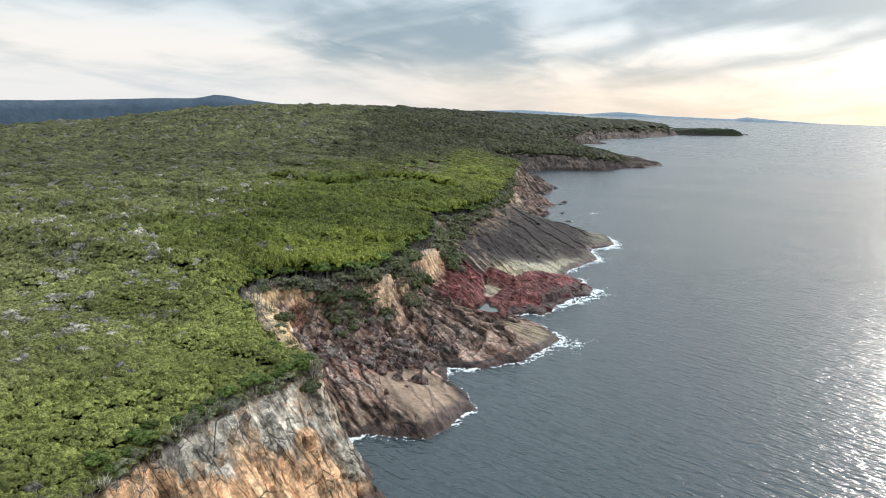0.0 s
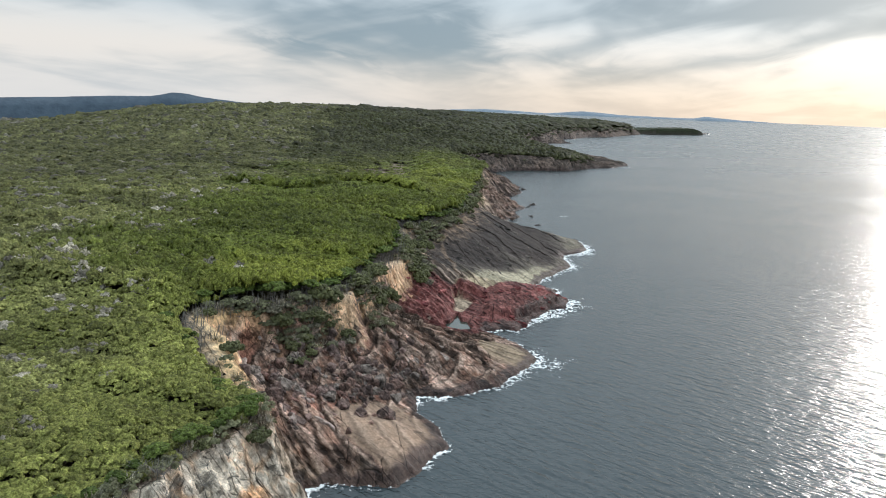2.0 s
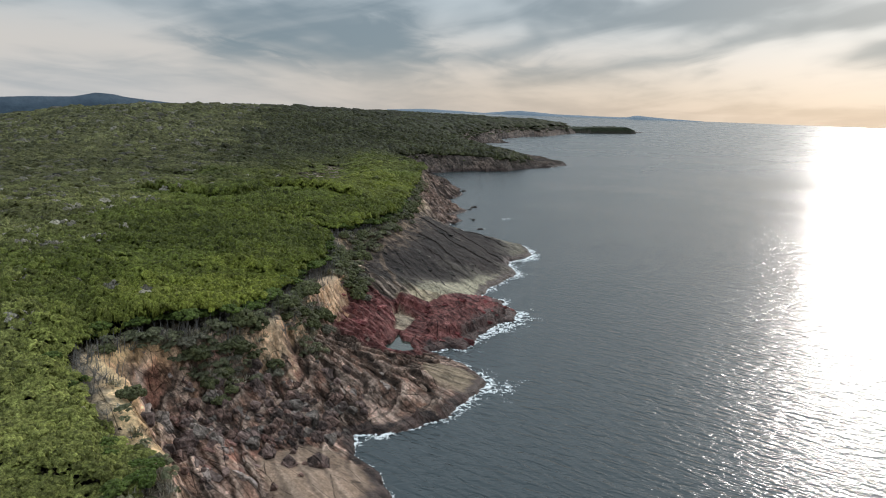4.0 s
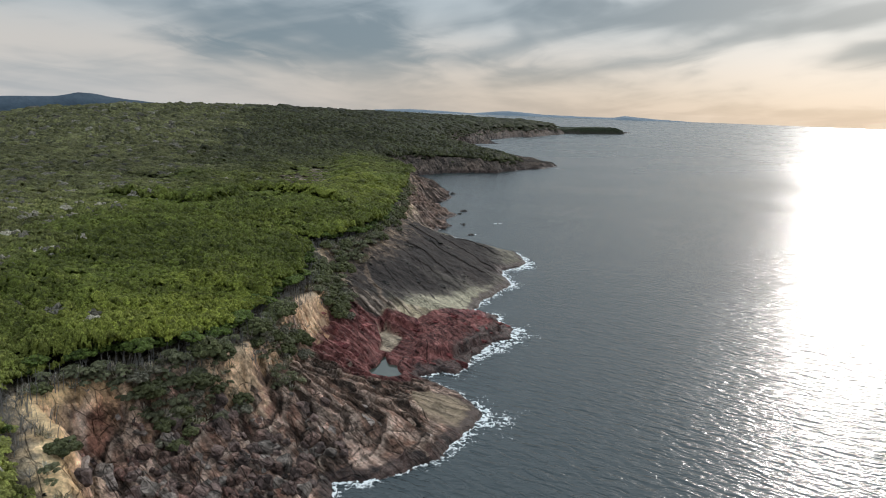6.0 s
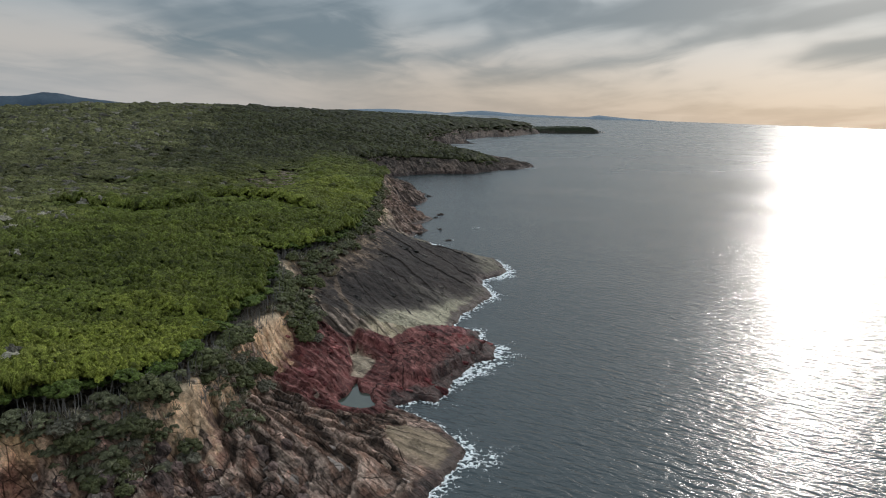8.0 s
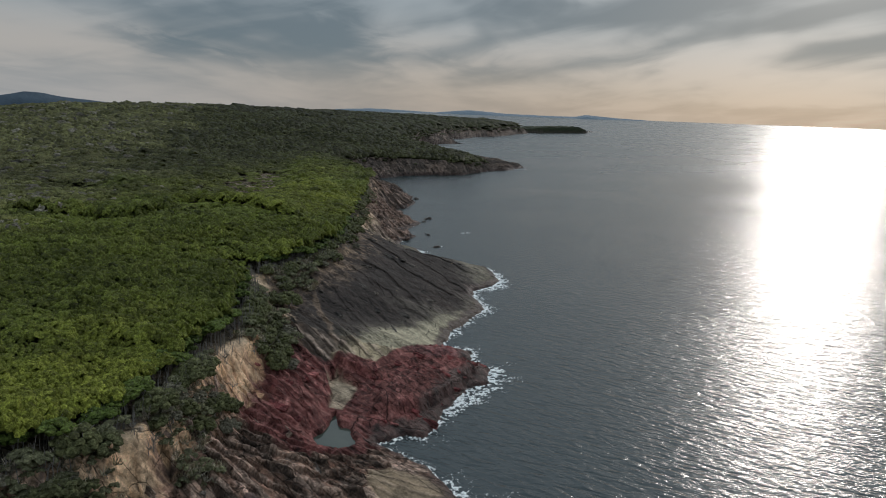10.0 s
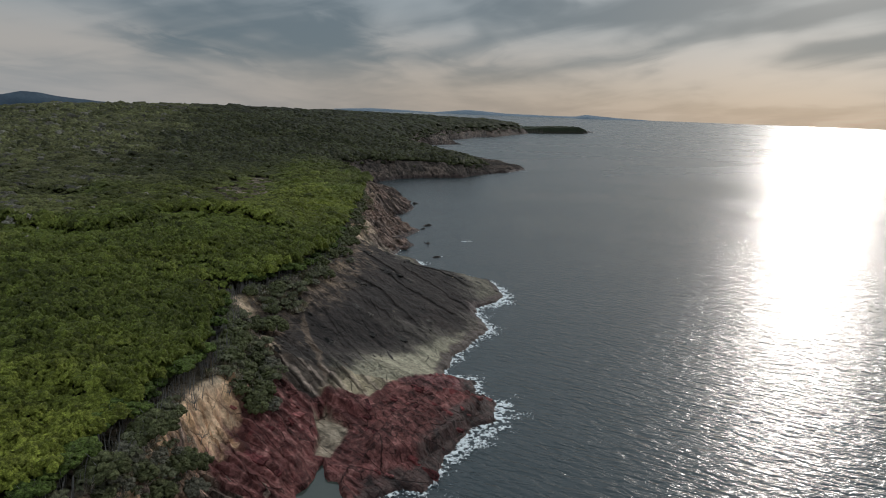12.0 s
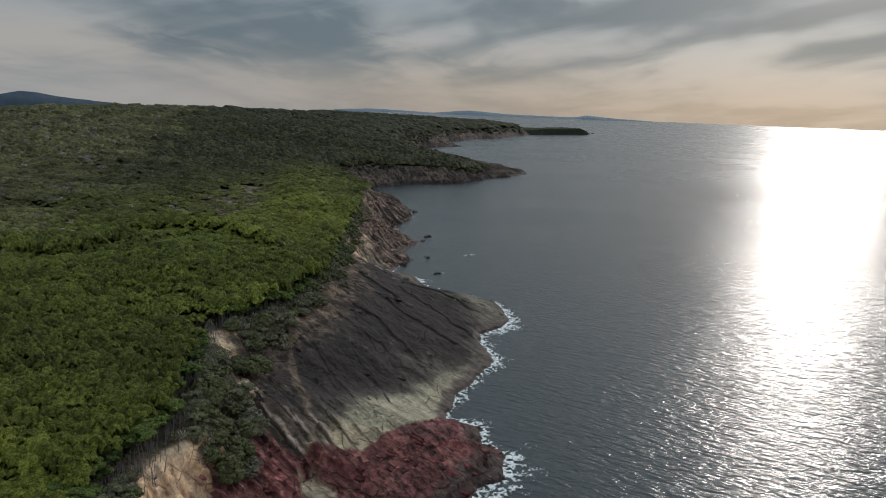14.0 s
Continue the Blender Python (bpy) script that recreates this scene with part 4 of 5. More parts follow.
for name, r0, r1, space, rate, kinds, mat, label, category in (
        ("coastal_scrub", 55, 200, 1.16, 0.0054, NEAR_KINDS, LEAF, "dense green wind-clipped coastal scrub on the plateau", "scrub"),
        ("plateau_scrub", 200, 350, 1.25, 0.0050, LOW_KINDS, LEAF, "bright green even-topped scrub along the cliffs", "scrub"),
        ("inland_scrub", 350, 620, 1.6, 0.0052, SMALL_KINDS, LEAF, "green and grey scrub canopy farther along the plateau", "scrub"),
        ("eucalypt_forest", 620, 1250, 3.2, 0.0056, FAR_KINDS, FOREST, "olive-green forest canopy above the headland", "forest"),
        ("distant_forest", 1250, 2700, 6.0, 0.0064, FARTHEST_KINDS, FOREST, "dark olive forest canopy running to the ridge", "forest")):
    p, z, d, e = spread_plants(r0, r1, space, rate, rng)
    edge = 1.2 + 1.6 * fbm(p[:, 0] * 0.15, p[:, 1] * 0.15, 111, 3)
    far_shore = 11 * rng.random(len(p)) ** 2 * smooth(p[:, 1], 640, 760) + 18 * smooth(p[:, 1], 1050, 1300)
    edge = edge + 2.6 * smooth(p[:, 1], 126, 132) * (1 - smooth(p[:, 1], 290, 300)) + 1.4 * smooth(p[:, 1], 128, 134) * (1 - smooth(p[:, 1], 160, 168))
    keep = (e > edge - far_shore) & (d > np.where(p[:, 1] > 640, 4, 10)) & (clearing(p[:, 0], p[:, 1]) < 0.5 + 0.3 * fbm(p[:, 0] * 0.1, p[:, 1] * 0.1, 112) + 2.0 * (rng.random(len(p)) < 0.2))
    p, z, e = p[keep], z[keep], e[keep]
    r = np.hypot(p[:, 0], p[:, 1])
    tall = 3.0 + 1.3 * smooth(p[:, 1], 140, 170) + 1.0 * np.exp(-np.clip(e, 0, None) / 6) * smooth(p[:, 1], 160, 175) + (1.1 * fbm(p[:, 0] * 0.03, p[:, 1] * 0.03, 113) + 0.8 * fbm(p[:, 0] * 0.12, p[:, 1] * 0.12, 114, 2)) * (1 - 0.6 * smooth(r, 420, 800)) + 3.0 * smooth(r, 420, 800)
    size = np.clip(rng.lognormal(0.0, 0.3, len(p)), 0.6, 1.9)
    tall = tall + 3.0 * stand_edge(p[:, 0], p[:, 1]) + (1.6 - 1.2 * smooth(r, 330, 480)) * smooth(fbm(p[:, 0] * 0.010, p[:, 1] * 0.022, 115, 3), 0.02, 0.14)
    heights = tall * (0.86 + 0.14 * size) * rng.uniform(0.86, 1.07, len(p))
    heights = heights * np.where(p[:, 1] < 170, 0.45 + 0.55 * smooth(e, 2, 13), 1.0)
    heights = heights * np.where(p[:, 1] > 640, 0.3 + 0.7 * smooth(e, -8, 26), 1.0)
    heights = heights * (1 - 0.62 * smooth(clearing(p[:, 0], p[:, 1]), 0.08, 0.45))
    gap = rng.random(len(p)) < 0.04
    heights[gap] *= 0.8
    radii = p[:, 2] * (1.0 if mat is FOREST else 0.95) * size * np.where(p[:, 1] > 640, 0.5 + 0.5 * smooth(e, -6, 18), 1.0)
    brow = (e < 9) & (((p[:, 1] > 124) & (p[:, 1] < 174)) | ((rng.random(len(p)) < 0.4) & ((p[:, 1] < 160) | (p[:, 1] > 300))))
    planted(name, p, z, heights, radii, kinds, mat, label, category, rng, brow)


# ---- surf ----
SURF_Y = [100, 118, 124, 128, 140, 150, 160, 167, 170, 176, 190, 198, 205, 214, 219, 225, 240, 258, 266, 274, 280, 300, 318, 340, 356, 372, 380, 390, 410, 420, 450, 500, 600, 620, 800, 900, 940, 1000]
SURF_W = [0, 0.6, 1.8, 0.8, 1.3, 0.6, 0.6, 1.8, 0.9, 3.2, 5.0, 5.5, 2.5, 2.0, 3.4, 3.5, 4.6, 5.2, 4.0, 4.6, 3.0, 3.0, 4.0, 4.2, 6.0, 5.0, 3.0, 1.5, 2.6, 1.5, 0.9, 0.9, 0.8, 0.3, 0.6, 1.4, 2.2, 0]
BREAKERS = [(45.2, 467.5, 5.0, 1.4), (27, 427, 2.5, 1.2)]


def surf(x0, x1, y0, y1, step):
    """Corners and faces of the lace of foam that lies on the water by the rocks."""
    x, y = np.meshgrid(np.arange(x0, x1, step), np.arange(y0, y1, step))
    z, d, e = land(x, y)
    width = 1.25 * np.interp(y, SURF_Y, SURF_W)
    out = -d
    n1, n2, n3 = fbm(x * 0.15, y * 0.15, 121, 3), fbm(x * 0.75, y * 0.75, 122, 3), fbm(x * 2.6, y * 2.6, 123, 3)
    reach = out / np.maximum(width * (0.95 + 1.2 * n1), 0.05)
    lace = 1 - np.abs(n2) * 2.4 + 0.7 * n3
    patchy = fbm(x * 0.07, y * 0.07, 124, 3)
    amount = 0.95 * (1 - reach) + 1.0 * (lace - 0.66) - 0.5 * smooth(-patchy, -0.1, 0.35) - 0.55 * (width < 1.3)
    for bx, by, rx, ry in BREAKERS:
        amount = np.maximum(amount, bulge(x, y, bx, by, rx, ry, 15) * 1.6 - 0.7 + 0.5 * n2 + 0.3 * n3)
        out = np.where(bulge(x, y, bx, by, rx, ry) > 0.2, 1.0, out)
    on = (amount > -0.12) & (out > -0.4) & (out < 14)
    zz = sea_level(x, y) + 0.03 + 0.30 * np.clip(amount, 0, 1) * (0.6 + 0.8 * n3)
    cell = on[:-1, :-1] & on[1:, 1:] & on[:-1, 1:] & on[1:, :-1]
    ids = np.arange(x.size).reshape(x.shape)
    q = np.stack([ids[:-1, :-1], ids[:-1, 1:], ids[1:, 1:], ids[1:, :-1]], -1)[cell]
    used, inv = np.unique(q, return_inverse=True)
    return np.stack([x, y, zz], -1).reshape(-1, 3)[used], inv.reshape(-1, 4), amount.ravel()[used]


parts = [surf(-40, 62, 100, 420, 0.22), surf(-5, 60, 420, 640, 0.5), surf(60, 200, 780, 1000, 1.2)]
sv = np.concatenate([p[0] for p in parts])
sf = np.concatenate([p[1] + o for p, o in zip(parts, np.cumsum([0] + [len(p[0]) for p in parts[:-1]]))])
tagged(mesh_from("surf_foam", sv, sf, FOAM, None, np.concatenate([p[2] for p in parts])), "white lacy foam of small waves breaking along the rocks", "foam", kind="stuff")

qx, qy = np.meshgrid(np.arange(-19, -1, 0.5), np.arange(214, 240, 0.5))
on = ring_depth(qx, qy, POOL_RING)[:-1, :-1] > -1.6
ids = np.arange(qx.size).reshape(qx.shape)
q = np.stack([ids[:-1, :-1], ids[:-1, 1:], ids[1:, 1:], ids[1:, :-1]], -1)[on]
used, inv = np.unique(q, return_inverse=True)
pool = mesh_from("rock_pool_water", np.stack([qx, qy, np.full(qx.shape, 1.62)], -1).reshape(-1, 3)[used], inv.reshape(-1, 4), POOL_WATER)
tagged(pool, "still grey water lying in the red rock basin", "pool", kind="structure")


# ---- things on the shore ----
def part(name, verts, faces, mat, parent, tones=None, label=""):
    ob = mesh_from(name, verts, faces, mat, tones)
    ob.parent = parent
    if label:
        ob["label"] = label
    return ob


def tube(points, radii, sides=6):
    """A tapered branch along points."""
    vs, fs = [], []
    for i, (p, r) in enumerate(zip(points, radii)):
        for k in range(sides):
            a = 2 * math.pi * k / sides
            vs.append((p[0] + r * math.cos(a), p[1] + r * math.sin(a), p[2]))
        if i:
            for k in range(sides):
                a, b = (i - 1) * sides + k, (i - 1) * sides + (k + 1) % sides
                fs.append((a, b, b + sides, a + sides))
    return vs, fs


def branches(rng, height, count, spread, thick, limbs=None):
    """A short trunk that parts into crooked limbs."""
    vs, fs = tube([(0, 0, -0.6), (0.05, 0, height * 0.18), (0.1, 0.06, height * 0.32)], [thick * 1.3, thick, thick * 0.8])
    for b in range(count):
        a = 2 * math.pi * b / count + rng.uniform(-0.5, 0.5)
        pts, r = [(0.08, 0.05, height * 0.28)], [thick * 0.6]
        for k in (0.35, 0.65, 1.0):
            pts.append((math.cos(a + rng.uniform(-0.3, 0.3)) * spread * k, math.sin(a + rng.uniform(-0.3, 0.3)) * spread * k, height * (0.28 + 0.62 * k ** 0.8) * rng.uniform(0.9, 1.05)))
            r.append(thick * 0.6 * (1 - 0.75 * k))
        v, f = tube(pts, r, 5)
        if limbs is None:
            fs += [tuple(i + len(vs) for i in q) for q in f]
            vs += v
        else:
            limbs.append((v, f))
    return vs, fs


def coastal_tree(rng, height, radius, green, name="coastal_tree", skirt=0.52):
    """A low tree bent by the wind: trunk with limbs, and a crown of many clumps."""
    root = new(name)
    limbs = []
    v, f = branches(rng, height, 5, radius * 0.7, 0.10, limbs)
    trunk = part("trunk", v, f, BARK, root, label="pale grey bare trunk")
    for v, f in limbs:
        part("limb", v, f, BARK, trunk)
    v, f, tint = crown_shape(rng, 34, ICO_V, ICO_F, 0.30, 0.25)
    v = v * (radius, radius, height * (0.94 - skirt)) + (0, 0, height * skirt)
    part("crown", v, f, LEAF, root, np.array(green)[None] * tint[:, None], "rounded dense leafy crown")
    return root


def dead_shrub(rng, height, radius):
    root = new("dead_shrub")
    v, f = branches(rng, height, 9, radius, 0.05)
    part("trunk", v, f, BARK, root, label="bleached forked stem")
    v, f = branches(rng, height * 0.9, 11, radius * 1.2, 0.03)
    part("brushwood", v, f, BARK, root, label="fine grey leafless brushwood")
    return root


def boulder(rng, mat_tone):
    """An angular block of fallen rock, about one metre across, with chipped edges."""
    bm = bmesh.new()
    bmesh.ops.create_cube(bm, size=1.0)
    for v in bm.verts:
        v.co = v.co * rng.uniform(0.75, 1.25) + Vector(rng.uniform(-0.12, 0.12, 3))
    bmesh.ops.bevel(bm, geom=list(bm.edges), offset=0.14, segments=1, affect="EDGES")
    bmesh.ops.subdivide_edges(bm, edges=list(bm.edges), cuts=1)
    for v in bm.verts:
        v.co += Vector(rng.uniform(-0.05, 0.05, 3))
    bmesh.ops.triangulate(bm, faces=list(bm.faces))
    verts = [tuple(v.co) for v in bm.verts]
    faces = [[v.index for v in f.verts] for f in bm.faces]
    bm.free()
    tones = np.array(mat_tone)[None] * rng.uniform(0.85, 1.15, (len(verts), 1))
    return mesh_from("boulder", verts, faces, ROCK, tones, np.full(len(verts), 0.85))


def height_at(x, y):
    if -73 < x < 51 and 61 < y < 424:
        j, i = int((x + 74) / 0.3), int((y - 60) / 0.33)
        return tuple(float(g[i, j]) for g in fine_rock[7])
    z, d, e = land(np.array([float(x)]), np.array([float(y)]))
    return float(z[0]), float(d[0]), float(e[0])


rng = np.random.default_rng(17)
TREES = [tagged(coastal_tree(rng, 4.9, 2.0, (0.070, 0.098, 0.022)), "wind-clipped green coastal tree with bare grey stems at the cliff edge", "tree", "trees along the cliff edge"),
         tagged(coastal_tree(rng, 4.3, 1.7, (0.060, 0.085, 0.020)), "wind-clipped green coastal tree with bare grey stems at the cliff edge", "tree", "trees along the cliff edge"),
         tagged(coastal_tree(rng, 5.4, 2.3, (0.080, 0.108, 0.024)), "wind-clipped green coastal tree with bare grey stems at the cliff edge", "tree", "trees along the cliff edge")]
BUSHES = [tagged(coastal_tree(rng, 2.2, 1.5, (0.092, 0.096, 0.045), "shrub", 0.1), "dark green rounded shrub growing on the cliff slope", "shrub", "shrubs on the cliff slope"),
          tagged(coastal_tree(rng, 2.8, 1.8, (0.100, 0.105, 0.046), "shrub", 0.1), "dark green rounded shrub growing on the cliff slope", "shrub", "shrubs on the cliff slope"),
          tagged(coastal_tree(rng, 1.6, 1.2, (0.150, 0.138, 0.100), "shrub", 0.05), "grey-green low shrub growing on the cliff slope", "shrub", "shrubs on the cliff slope")]
DEAD = [tagged(dead_shrub(rng, 1.9, 1.2), "bleached grey leafless shrub at the cliff edge", "shrub", "dead shrubs at the cliff edge") for _ in range(2)]
STONES = [tagged(boulder(rng, c), "angular fallen boulder of brown and pinkish rock on the shore", "boulder", "boulders below the cliff")
          for c in ((0.17, 0.115, 0.10), (0.22, 0.18, 0.155), (0.12, 0.085, 0.075), (0.21, 0.13, 0.105))]
placed = {}


def bare_spot(x, y):
    return max(math.exp(-((x - cx) / rx) ** 2 - ((y - cy) / ry) ** 2) for cx, cy, rx, ry in ((-32, 224, 5.5, 10), (-38, 187, 5, 6), (-11, 411, 8, 14), (-39, 283, 7, 6), (-62, 158, 6, 10))) > 0.45


def place(kinds, x, y, size, tilt=0.0, sink=0.0):
    ob = kinds[int(rng.integers(len(kinds)))]
    z = height_at(x, y)[0] - sink
    m = pose(x, y, z, rng.uniform(-tilt, tilt), rng.uniform(-tilt, tilt), rng.uniform(0, 360)) @ Matrix.Diagonal((size, size, size, 1))
    if ob.name in placed:
        made = copy_thing(ob, m)
        made.matrix_basis = m
    else:
        ob.matrix_basis = m
        placed[ob.name] = True


def along_crest(s):
    """A place on the crest line at a share of its stretch in view, and the way out to sea there."""
    pts = [Vector((c[0], c[1])) for c in CREST if 60 < c[1] < 560]
    lengths = [(b - a).length for a, b in zip(pts, pts[1:])]
    s *= sum(lengths)
    for a, b, l in zip(pts, pts[1:], lengths):
        if s <= l:
            t = (b - a) / l
            return a + t * s, Vector((t.y, -t.x))
        s -= l
    return pts[-1], Vector((1, 0))


for i in range(170):
    at, out = along_crest((i + rng.uniform(0, 1)) / 170)
    if clearing(np.array([at.x]), np.array([at.y]))[0] < 0.55:
        q = at - out * (rng.uniform(0.2, 4.0) + 2.2 * (168 < at.y < 300) + 5.0 * (126 < at.y < 168 and at.x < -44))
        place(TREES, q.x, q.y, rng.uniform(0.8, 1.15) * (0.65 if q.y < 150 else 1.0), 4)
for i in range(200):
    at, out = along_crest(rng.uniform(0.05, 0.95))
    thick = 0.12 + 0.88 * np.interp(at.y, [60, 125, 130, 160, 172, 215, 222, 235, 250, 290, 300, 340, 360, 560], [0.05, 0.02, 0.0, 0.0, 1, 1, 0.6, 1, 1, 1, 0.5, 0.4, 0.6, 0.5])
    if rng.random() < thick:
        q = at + out * abs(rng.normal(1.5, 4.0 if 165 < at.y < 300 else 2.0))
        if not bare_spot(q.x, q.y):
            place(BUSHES, q.x, q.y, rng.uniform(0.8, 1.9), 8)
for cx, cy, spread, count in ((-27, 235, 3.0, 9), (-25.5, 243, 2.5, 6), (-37, 208, 3.0, 8), (-46, 174, 3.0, 9), (-52, 171, 2.5, 6), (-29, 252, 3.0, 8), (-36, 262, 4.0, 9), (-40, 272, 3.0, 6)):
    for i in range(count):
        x, y = cx + rng.normal(0, spread * 0.6), cy + rng.normal(0, spread * 0.6)
        if not bare_spot(x, y):
            place(BUSHES, x, y, rng.uniform(0.7, 1.3), 8)
for i in range(140):
    at, out = along_crest(rng.uniform(0.0, 0.75))
    q = at + out * (rng.uniform(-2.0, 5.0) - 6.0 * (126 < at.y < 168))
    place(DEAD, q.x, q.y, rng.uniform(0.9, 1.7), 15)
for i in range(230):
    a = rng.uniform(0, 1)
    x, y = -52 + 34 * a + rng.normal(0, 4), 158 + 10 * a + rng.normal(0, 9)
    z, d, e = height_at(x, y)
    if d > 4 and -30 < e < -2.5:
        place(STONES, x, y, 0.8 + 2.2 * rng.random() ** 2.5, 40, -0.15)


def rock_slab(rng, tone, rough=0.85):
    """A tilted slab of bedded rock, one metre long, with split edges."""
    bm = bmesh.new()
    bmesh.ops.create_cube(bm, size=1.0)
    bmesh.ops.subdivide_edges(bm, edges=[g for g in bm.edges if abs(g.verts[0].co.x - g.verts[1].co.x) > 0.5], cuts=3)
    for v in bm.verts:
        end = 1 - 0.45 * rng.random() * (abs(v.co.x) > 0.45)
        v.co = Vector((v.co.x * rng.uniform(0.85, 1.15), v.co.y * 0.36 * end * rng.uniform(0.75, 1.2), v.co.z * 0.22 * end * rng.uniform(0.7, 1.25)))
    bmesh.ops.bevel(bm, geom=list(bm.edges), offset=0.014, segments=1, affect="EDGES")
    bmesh.ops.triangulate(bm, faces=list(bm.faces))
    verts = [tuple(v.co) for v in bm.verts]
    faces = [[v.index for v in f.verts] for f in bm.faces]
    bm.free()
    tones = np.array(tone)[None] * rng.uniform(0.85, 1.15, (len(verts), 1))
    return mesh_from("ledge_stone", verts, faces, ROCK, tones, np.full(len(verts), rough))


def slabs(kinds, count, box, long, sink, allowed, dip=(12, 34)):
    """Slabs laid along the strike of the beds within a stretch of shore."""
    made = 0
    for _ in range(count * 6):
        x, y = rng.uniform(box[0], box[1]), rng.uniform(box[2], box[3])
        z, d, e = height_at(x, y)
        if made < count and d > 1.5 and e < -3 and allowed(x, y, d, e):
            ob = kinds[int(rng.integers(len(kinds)))]
            l = rng.uniform(*long)
            m = pose(x, y, z - sink * l * 0.1, rng.uniform(*dip), rng.uniform(-7, 7), -48 + rng.normal(0, 12)) @ Matrix.Diagonal((l, l * rng.uniform(0.4, 1.1), l * rng.uniform(0.4, 1.1), 1))
            if ob.name in placed:
                copy_thing(ob, m).matrix_basis = m
            else:
                ob.matrix_basis = m
                placed[ob.name] = True
            made += 1


def clear_of_pool(x, y):
    x, y = np.array([float(x)]), np.array([float(y)])
    return max(ring_depth(x, y, POOL_RING)[0], ring_depth(x, y, NOTCH_RING)[0]) < -3.5


def off_slab(x, y):
    return slab_top(np.array([float(x)]), np.array([float(y)]))[0] < 0.4


def slab_kinds(tones, label, group):
    return [tagged(rock_slab(rng, t), label, "stone", group) for t in tones]


slabs(slab_kinds(((0.27, 0.185, 0.145), (0.36, 0.29, 0.25), (0.19, 0.135, 0.11), (0.30, 0.21, 0.16)), "tilted brown stone block jutting from the shore platform", "brown rock slabs"),
      80, (-45, 12, 164, 216), (1.5, 6.0), 0.9, lambda x, y, d, e: off_slab(x, y) and not (x > -20 and y > 205), (20, 50))
slabs(slab_kinds(((0.21, 0.14, 0.12), (0.16, 0.115, 0.10), (0.29, 0.23, 0.20), (0.24, 0.13, 0.105)), "weathered pink-brown stone block fallen below the cove cliff", "fallen blocks in the cove"),
      90, (-58, -32, 138, 170), (1.8, 4.6), 0.2, lambda x, y, d, e: off_slab(x, y), (-30, 40))
slabs(slab_kinds(((0.20, 0.05, 0.048), (0.28, 0.10, 0.09), (0.14, 0.038, 0.038)), "dark red stone block on the red platform", "red rock slabs"),
      60, (-36, 26, 212, 280), (1.5, 5.0), 0.5, lambda x, y, d, e: y > 219 and y < np.interp(x, *RED_TOP) - 2 and clear_of_pool(x, y))
slabs(slab_kinds(((0.07, 0.06, 0.053), (0.12, 0.10, 0.085), (0.055, 0.047, 0.042)), "dark cracked stone ledge on the grey shelf", "ledges of the grey shelf"),
      40, (-30, 44, 262, 420), (2.0, 8.0), 1.1, lambda x, y, d, e: y > np.interp(x, *RED_TOP) + 4 and d > 9)
slabs(slab_kinds(((0.17, 0.11, 0.09), (0.24, 0.16, 0.13)), "brown and pink stone ledge in the small bay", "ledges of the small bay"),
      30, (-20, 22, 424, 640), (2.5, 9.0), 0.4, lambda x, y, d, e: True)


def sea_rock(rng, length, width, height):
    """A low jagged rock standing out of the sea."""
    x, y = np.meshgrid(np.linspace(-1, 1, 15), np.linspace(-1, 1, 11))
    r = np.sqrt(x ** 2 + y ** 2)
    o = rng.uniform(0, 99)
    z = height * (1 - r ** 2) * (0.6 + 0.7 * fbm(x * 2 + o, y * 2, 131, 3)) + 0.5 * height * blocks(x * 2.5 + o, y * 2.5, 133) * (r < 0.9) - 0.25 * height
    v = np.stack([x * length / 2, y * width / 2, z], -1).reshape(-1, 3)
    i = np.arange(15 * 11).reshape(11, 15)
    f = np.stack([i[:-1, :-1], i[:-1, 1:], i[1:, 1:], i[1:, :-1]], -1).reshape(-1, 4)
    tones = np.array((0.07, 0.05, 0.042))[None] * rng.uniform(0.8, 1.3, (len(v), 1))
    return mesh_from("sea_rock", v, f, ROCK, tones, np.full(len(v), 0.5))


for x, y, l, wd, h in ((45.2, 467.5, 2.5, 1.6, 0.7), (26.6, 515.5, 7, 3, 2.2), (22.9, 503, 4, 3, 1.5), (23, 459, 3, 2, 1.6), (21.5, 463, 1.6, 1.2, 0.8), (23.6, 611, 6, 4, 2.4),
                       (25.5, 426, 6, 2.5, 1.2), (175.5, 897, 4, 3, 1.4), (42, 379, 7, 3.5, 2.8), (188, 1722, 26, 10, 4), (150, 1490, 30, 9, 4), (722, 2456, 70, 30, 7)):
    rock = tagged(sea_rock(rng, l, wd, h), "dark wet jagged rock standing out of the sea", "rock", "rocks in the sea")
    rock.matrix_basis = pose(x, y, float(sea_level(np.array(x), np.array(y))), 0, 0, rng.uniform(20, 50))


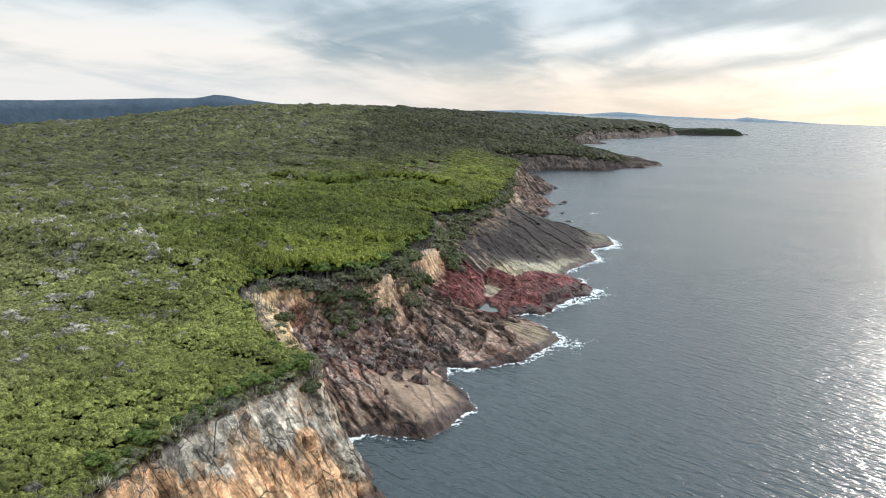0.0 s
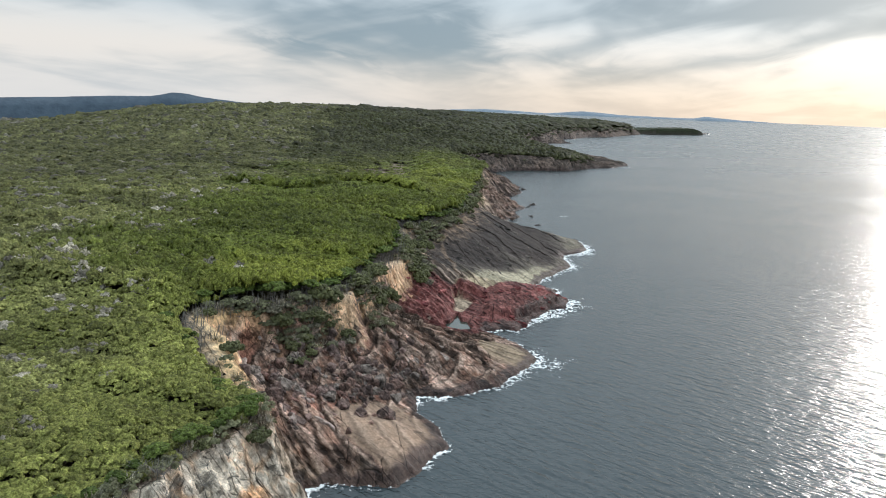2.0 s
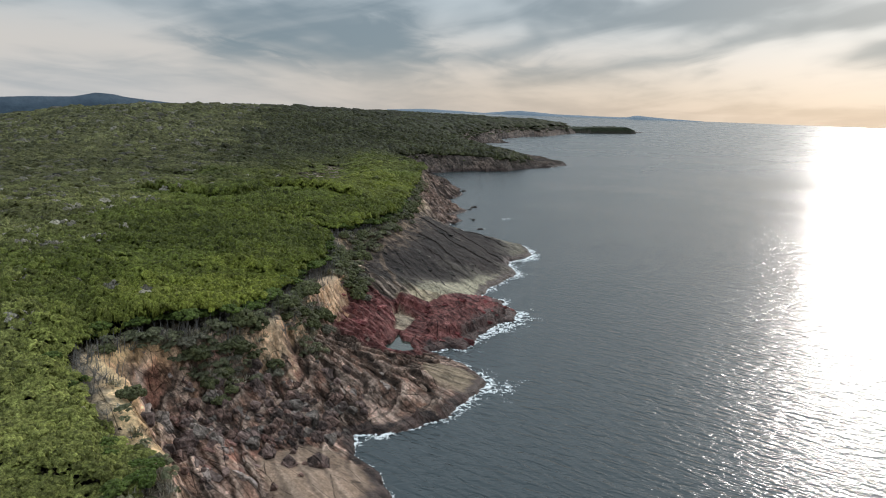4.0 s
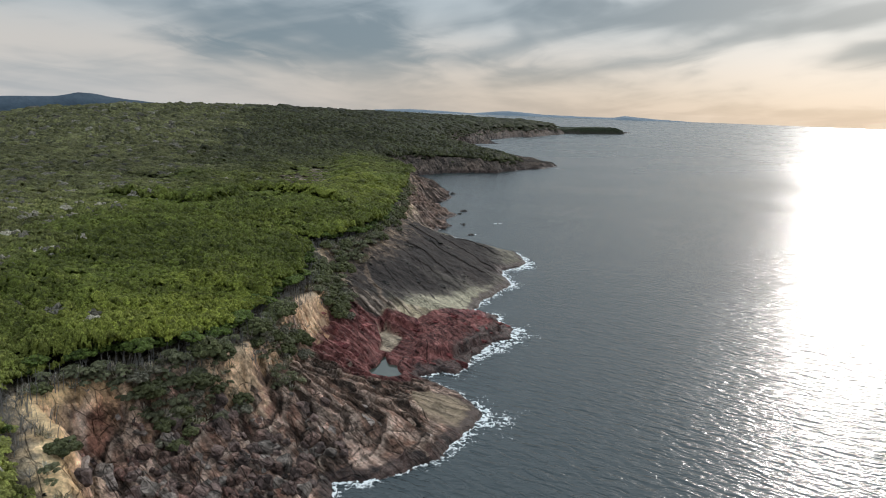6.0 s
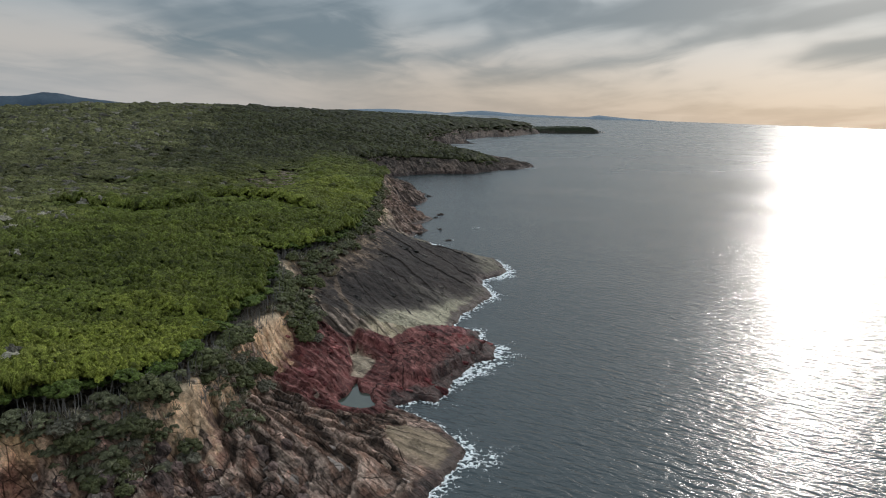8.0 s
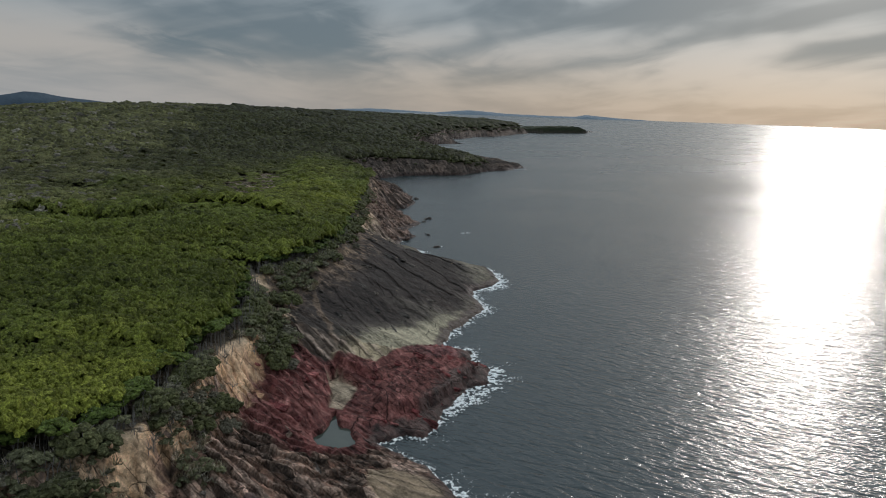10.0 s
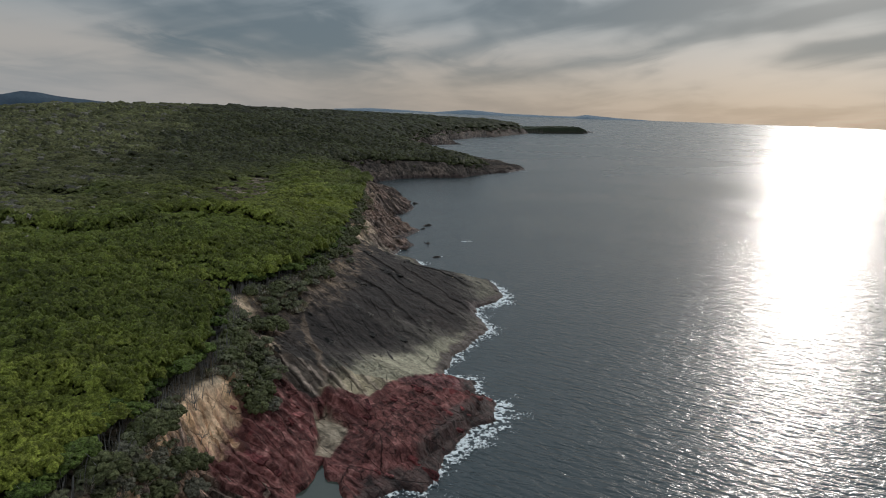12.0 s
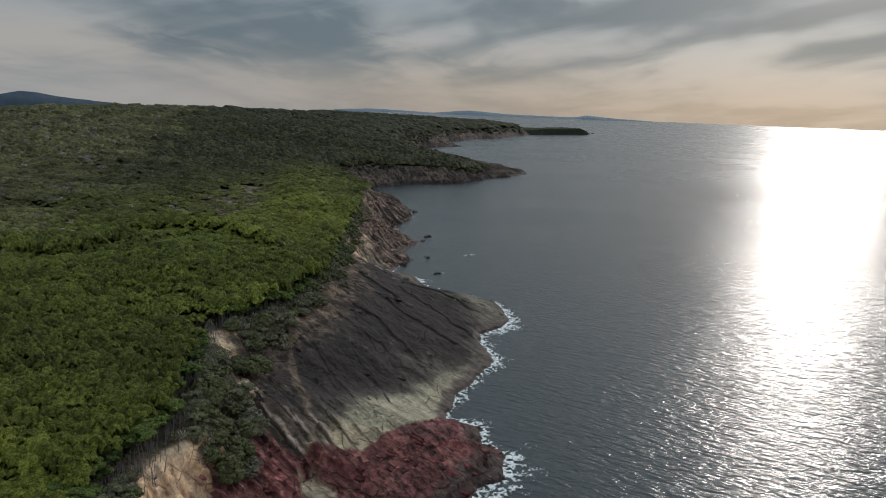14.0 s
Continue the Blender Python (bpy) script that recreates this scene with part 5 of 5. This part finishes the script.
def islet():
    """The low wooded island off the far headland: dark rock with a flat crown of trees."""
    u, v = np.meshgrid(np.linspace(-1, 1, 61), np.linspace(-1, 1, 25))
    inside = np.clip(1 - np.abs(u) ** 6 - np.abs(v) ** 3, 0, 1)
    z = 24 * np.clip(inside * 3, 0, 1) * np.interp(u, [-1, -0.7, 0.5, 0.85, 1], [0.55, 0.85, 1.0, 0.6, 0.15]) + 3 * fbm(u * 14, v * 6, 141, 3) * inside - 3
    p = np.stack([u * 140, v * 50, z], -1).reshape(-1, 3)
    i = np.arange(61 * 25).reshape(25, 61)
    f = np.stack([i[:-1, :-1], i[:-1, 1:], i[1:, 1:], i[1:, :-1]], -1).reshape(-1, 4)
    tones = np.where(z.reshape(-1, 1) > 6, np.array((0.030, 0.036, 0.018)), np.array((0.06, 0.05, 0.042)))
    ob = mesh_from("islet", p, f, FOREST, tones)
    ob.matrix_basis = pose(560, 2320, 8, 0, 0, 30)
    return tagged(ob, "low wooded islet with dark rocky sides off the far headland", "island")


islet()


# ---- dry scrub clinging to the slope under the trees ----
rng = np.random.default_rng(29)
x, y = np.meshgrid(np.arange(-80, 0, 1.0), np.arange(62, 520, 1.0))
x, y = x.ravel() + rng.uniform(-0.5, 0.5, x.size), y.ravel() + rng.uniform(-0.5, 0.5, x.size)
z, d, e = land(x, y)
width = np.interp(y, [60, 124, 130, 165, 172, 210, 222, 232, 240, 290, 300, 345, 400, 520], [1.5, 1.0, -1, -1, 13, 13, 5, 5, 11, 10, 4, 3, 6, 5])
keep = (e < 1.5) & (e > -width * (0.7 + 0.9 * fbm(x * 0.12, y * 0.12, 151, 3))) & (fbm(x * 0.2, y * 0.2, 152, 3) > -0.3) & (clearing(x, y) < 0.4)
keep &= np.array([not bare_spot(a, b) for a, b in zip(x, y)])
p, z = np.stack([x, y, np.full(len(x), 1.0)], -1)[keep], z[keep]
size = rng.uniform(0.7, 1.9, len(p))
DRY_KINDS = [brush_shape(rng, 30) for _ in range(7)] + [tuft_crown(rng, 6, 0.42) for _ in range(4)]
planted("dry_scrub", p, z - 0.1, size * 1.5, size, DRY_KINDS, LEAF, "grey-brown dry scrub clinging to the slope below the trees", "scrub", rng)


# ---- bare stems standing under the edge of the canopy ----
rng = np.random.default_rng(37)
vs, fs = [], []
for i in range(1500):
    at, out = along_crest(rng.uniform(0.18, 0.98))
    q = at - out * rng.uniform(-1.5, 4.5)
    if q.y < 155 and rng.random() < 0.6:
        continue
    z0 = height_at(q.x, q.y)[0]
    tall = rng.uniform(1.8, 4.2) * (0.7 if q.y < 155 else 1.0)
    lean = out * rng.uniform(-0.3, 0.9)
    r = rng.uniform(0.03, 0.075)
    v, f = tube([(q.x, q.y, z0 - 0.2), (q.x + lean.x * 0.4, q.y + lean.y * 0.4, z0 + tall * 0.55), (q.x + lean.x + rng.uniform(-0.3, 0.3), q.y + lean.y + rng.uniform(-0.3, 0.3), z0 + tall)], [r * 1.4, r, r * 0.5], 4)
    fs += [tuple(k + len(vs) for k in g) for g in f]
    vs += v
tagged(mesh_from("bare_stems", vs, fs, BARK), "thicket of bare grey stems under the canopy edge", "scrub", kind="stuff")
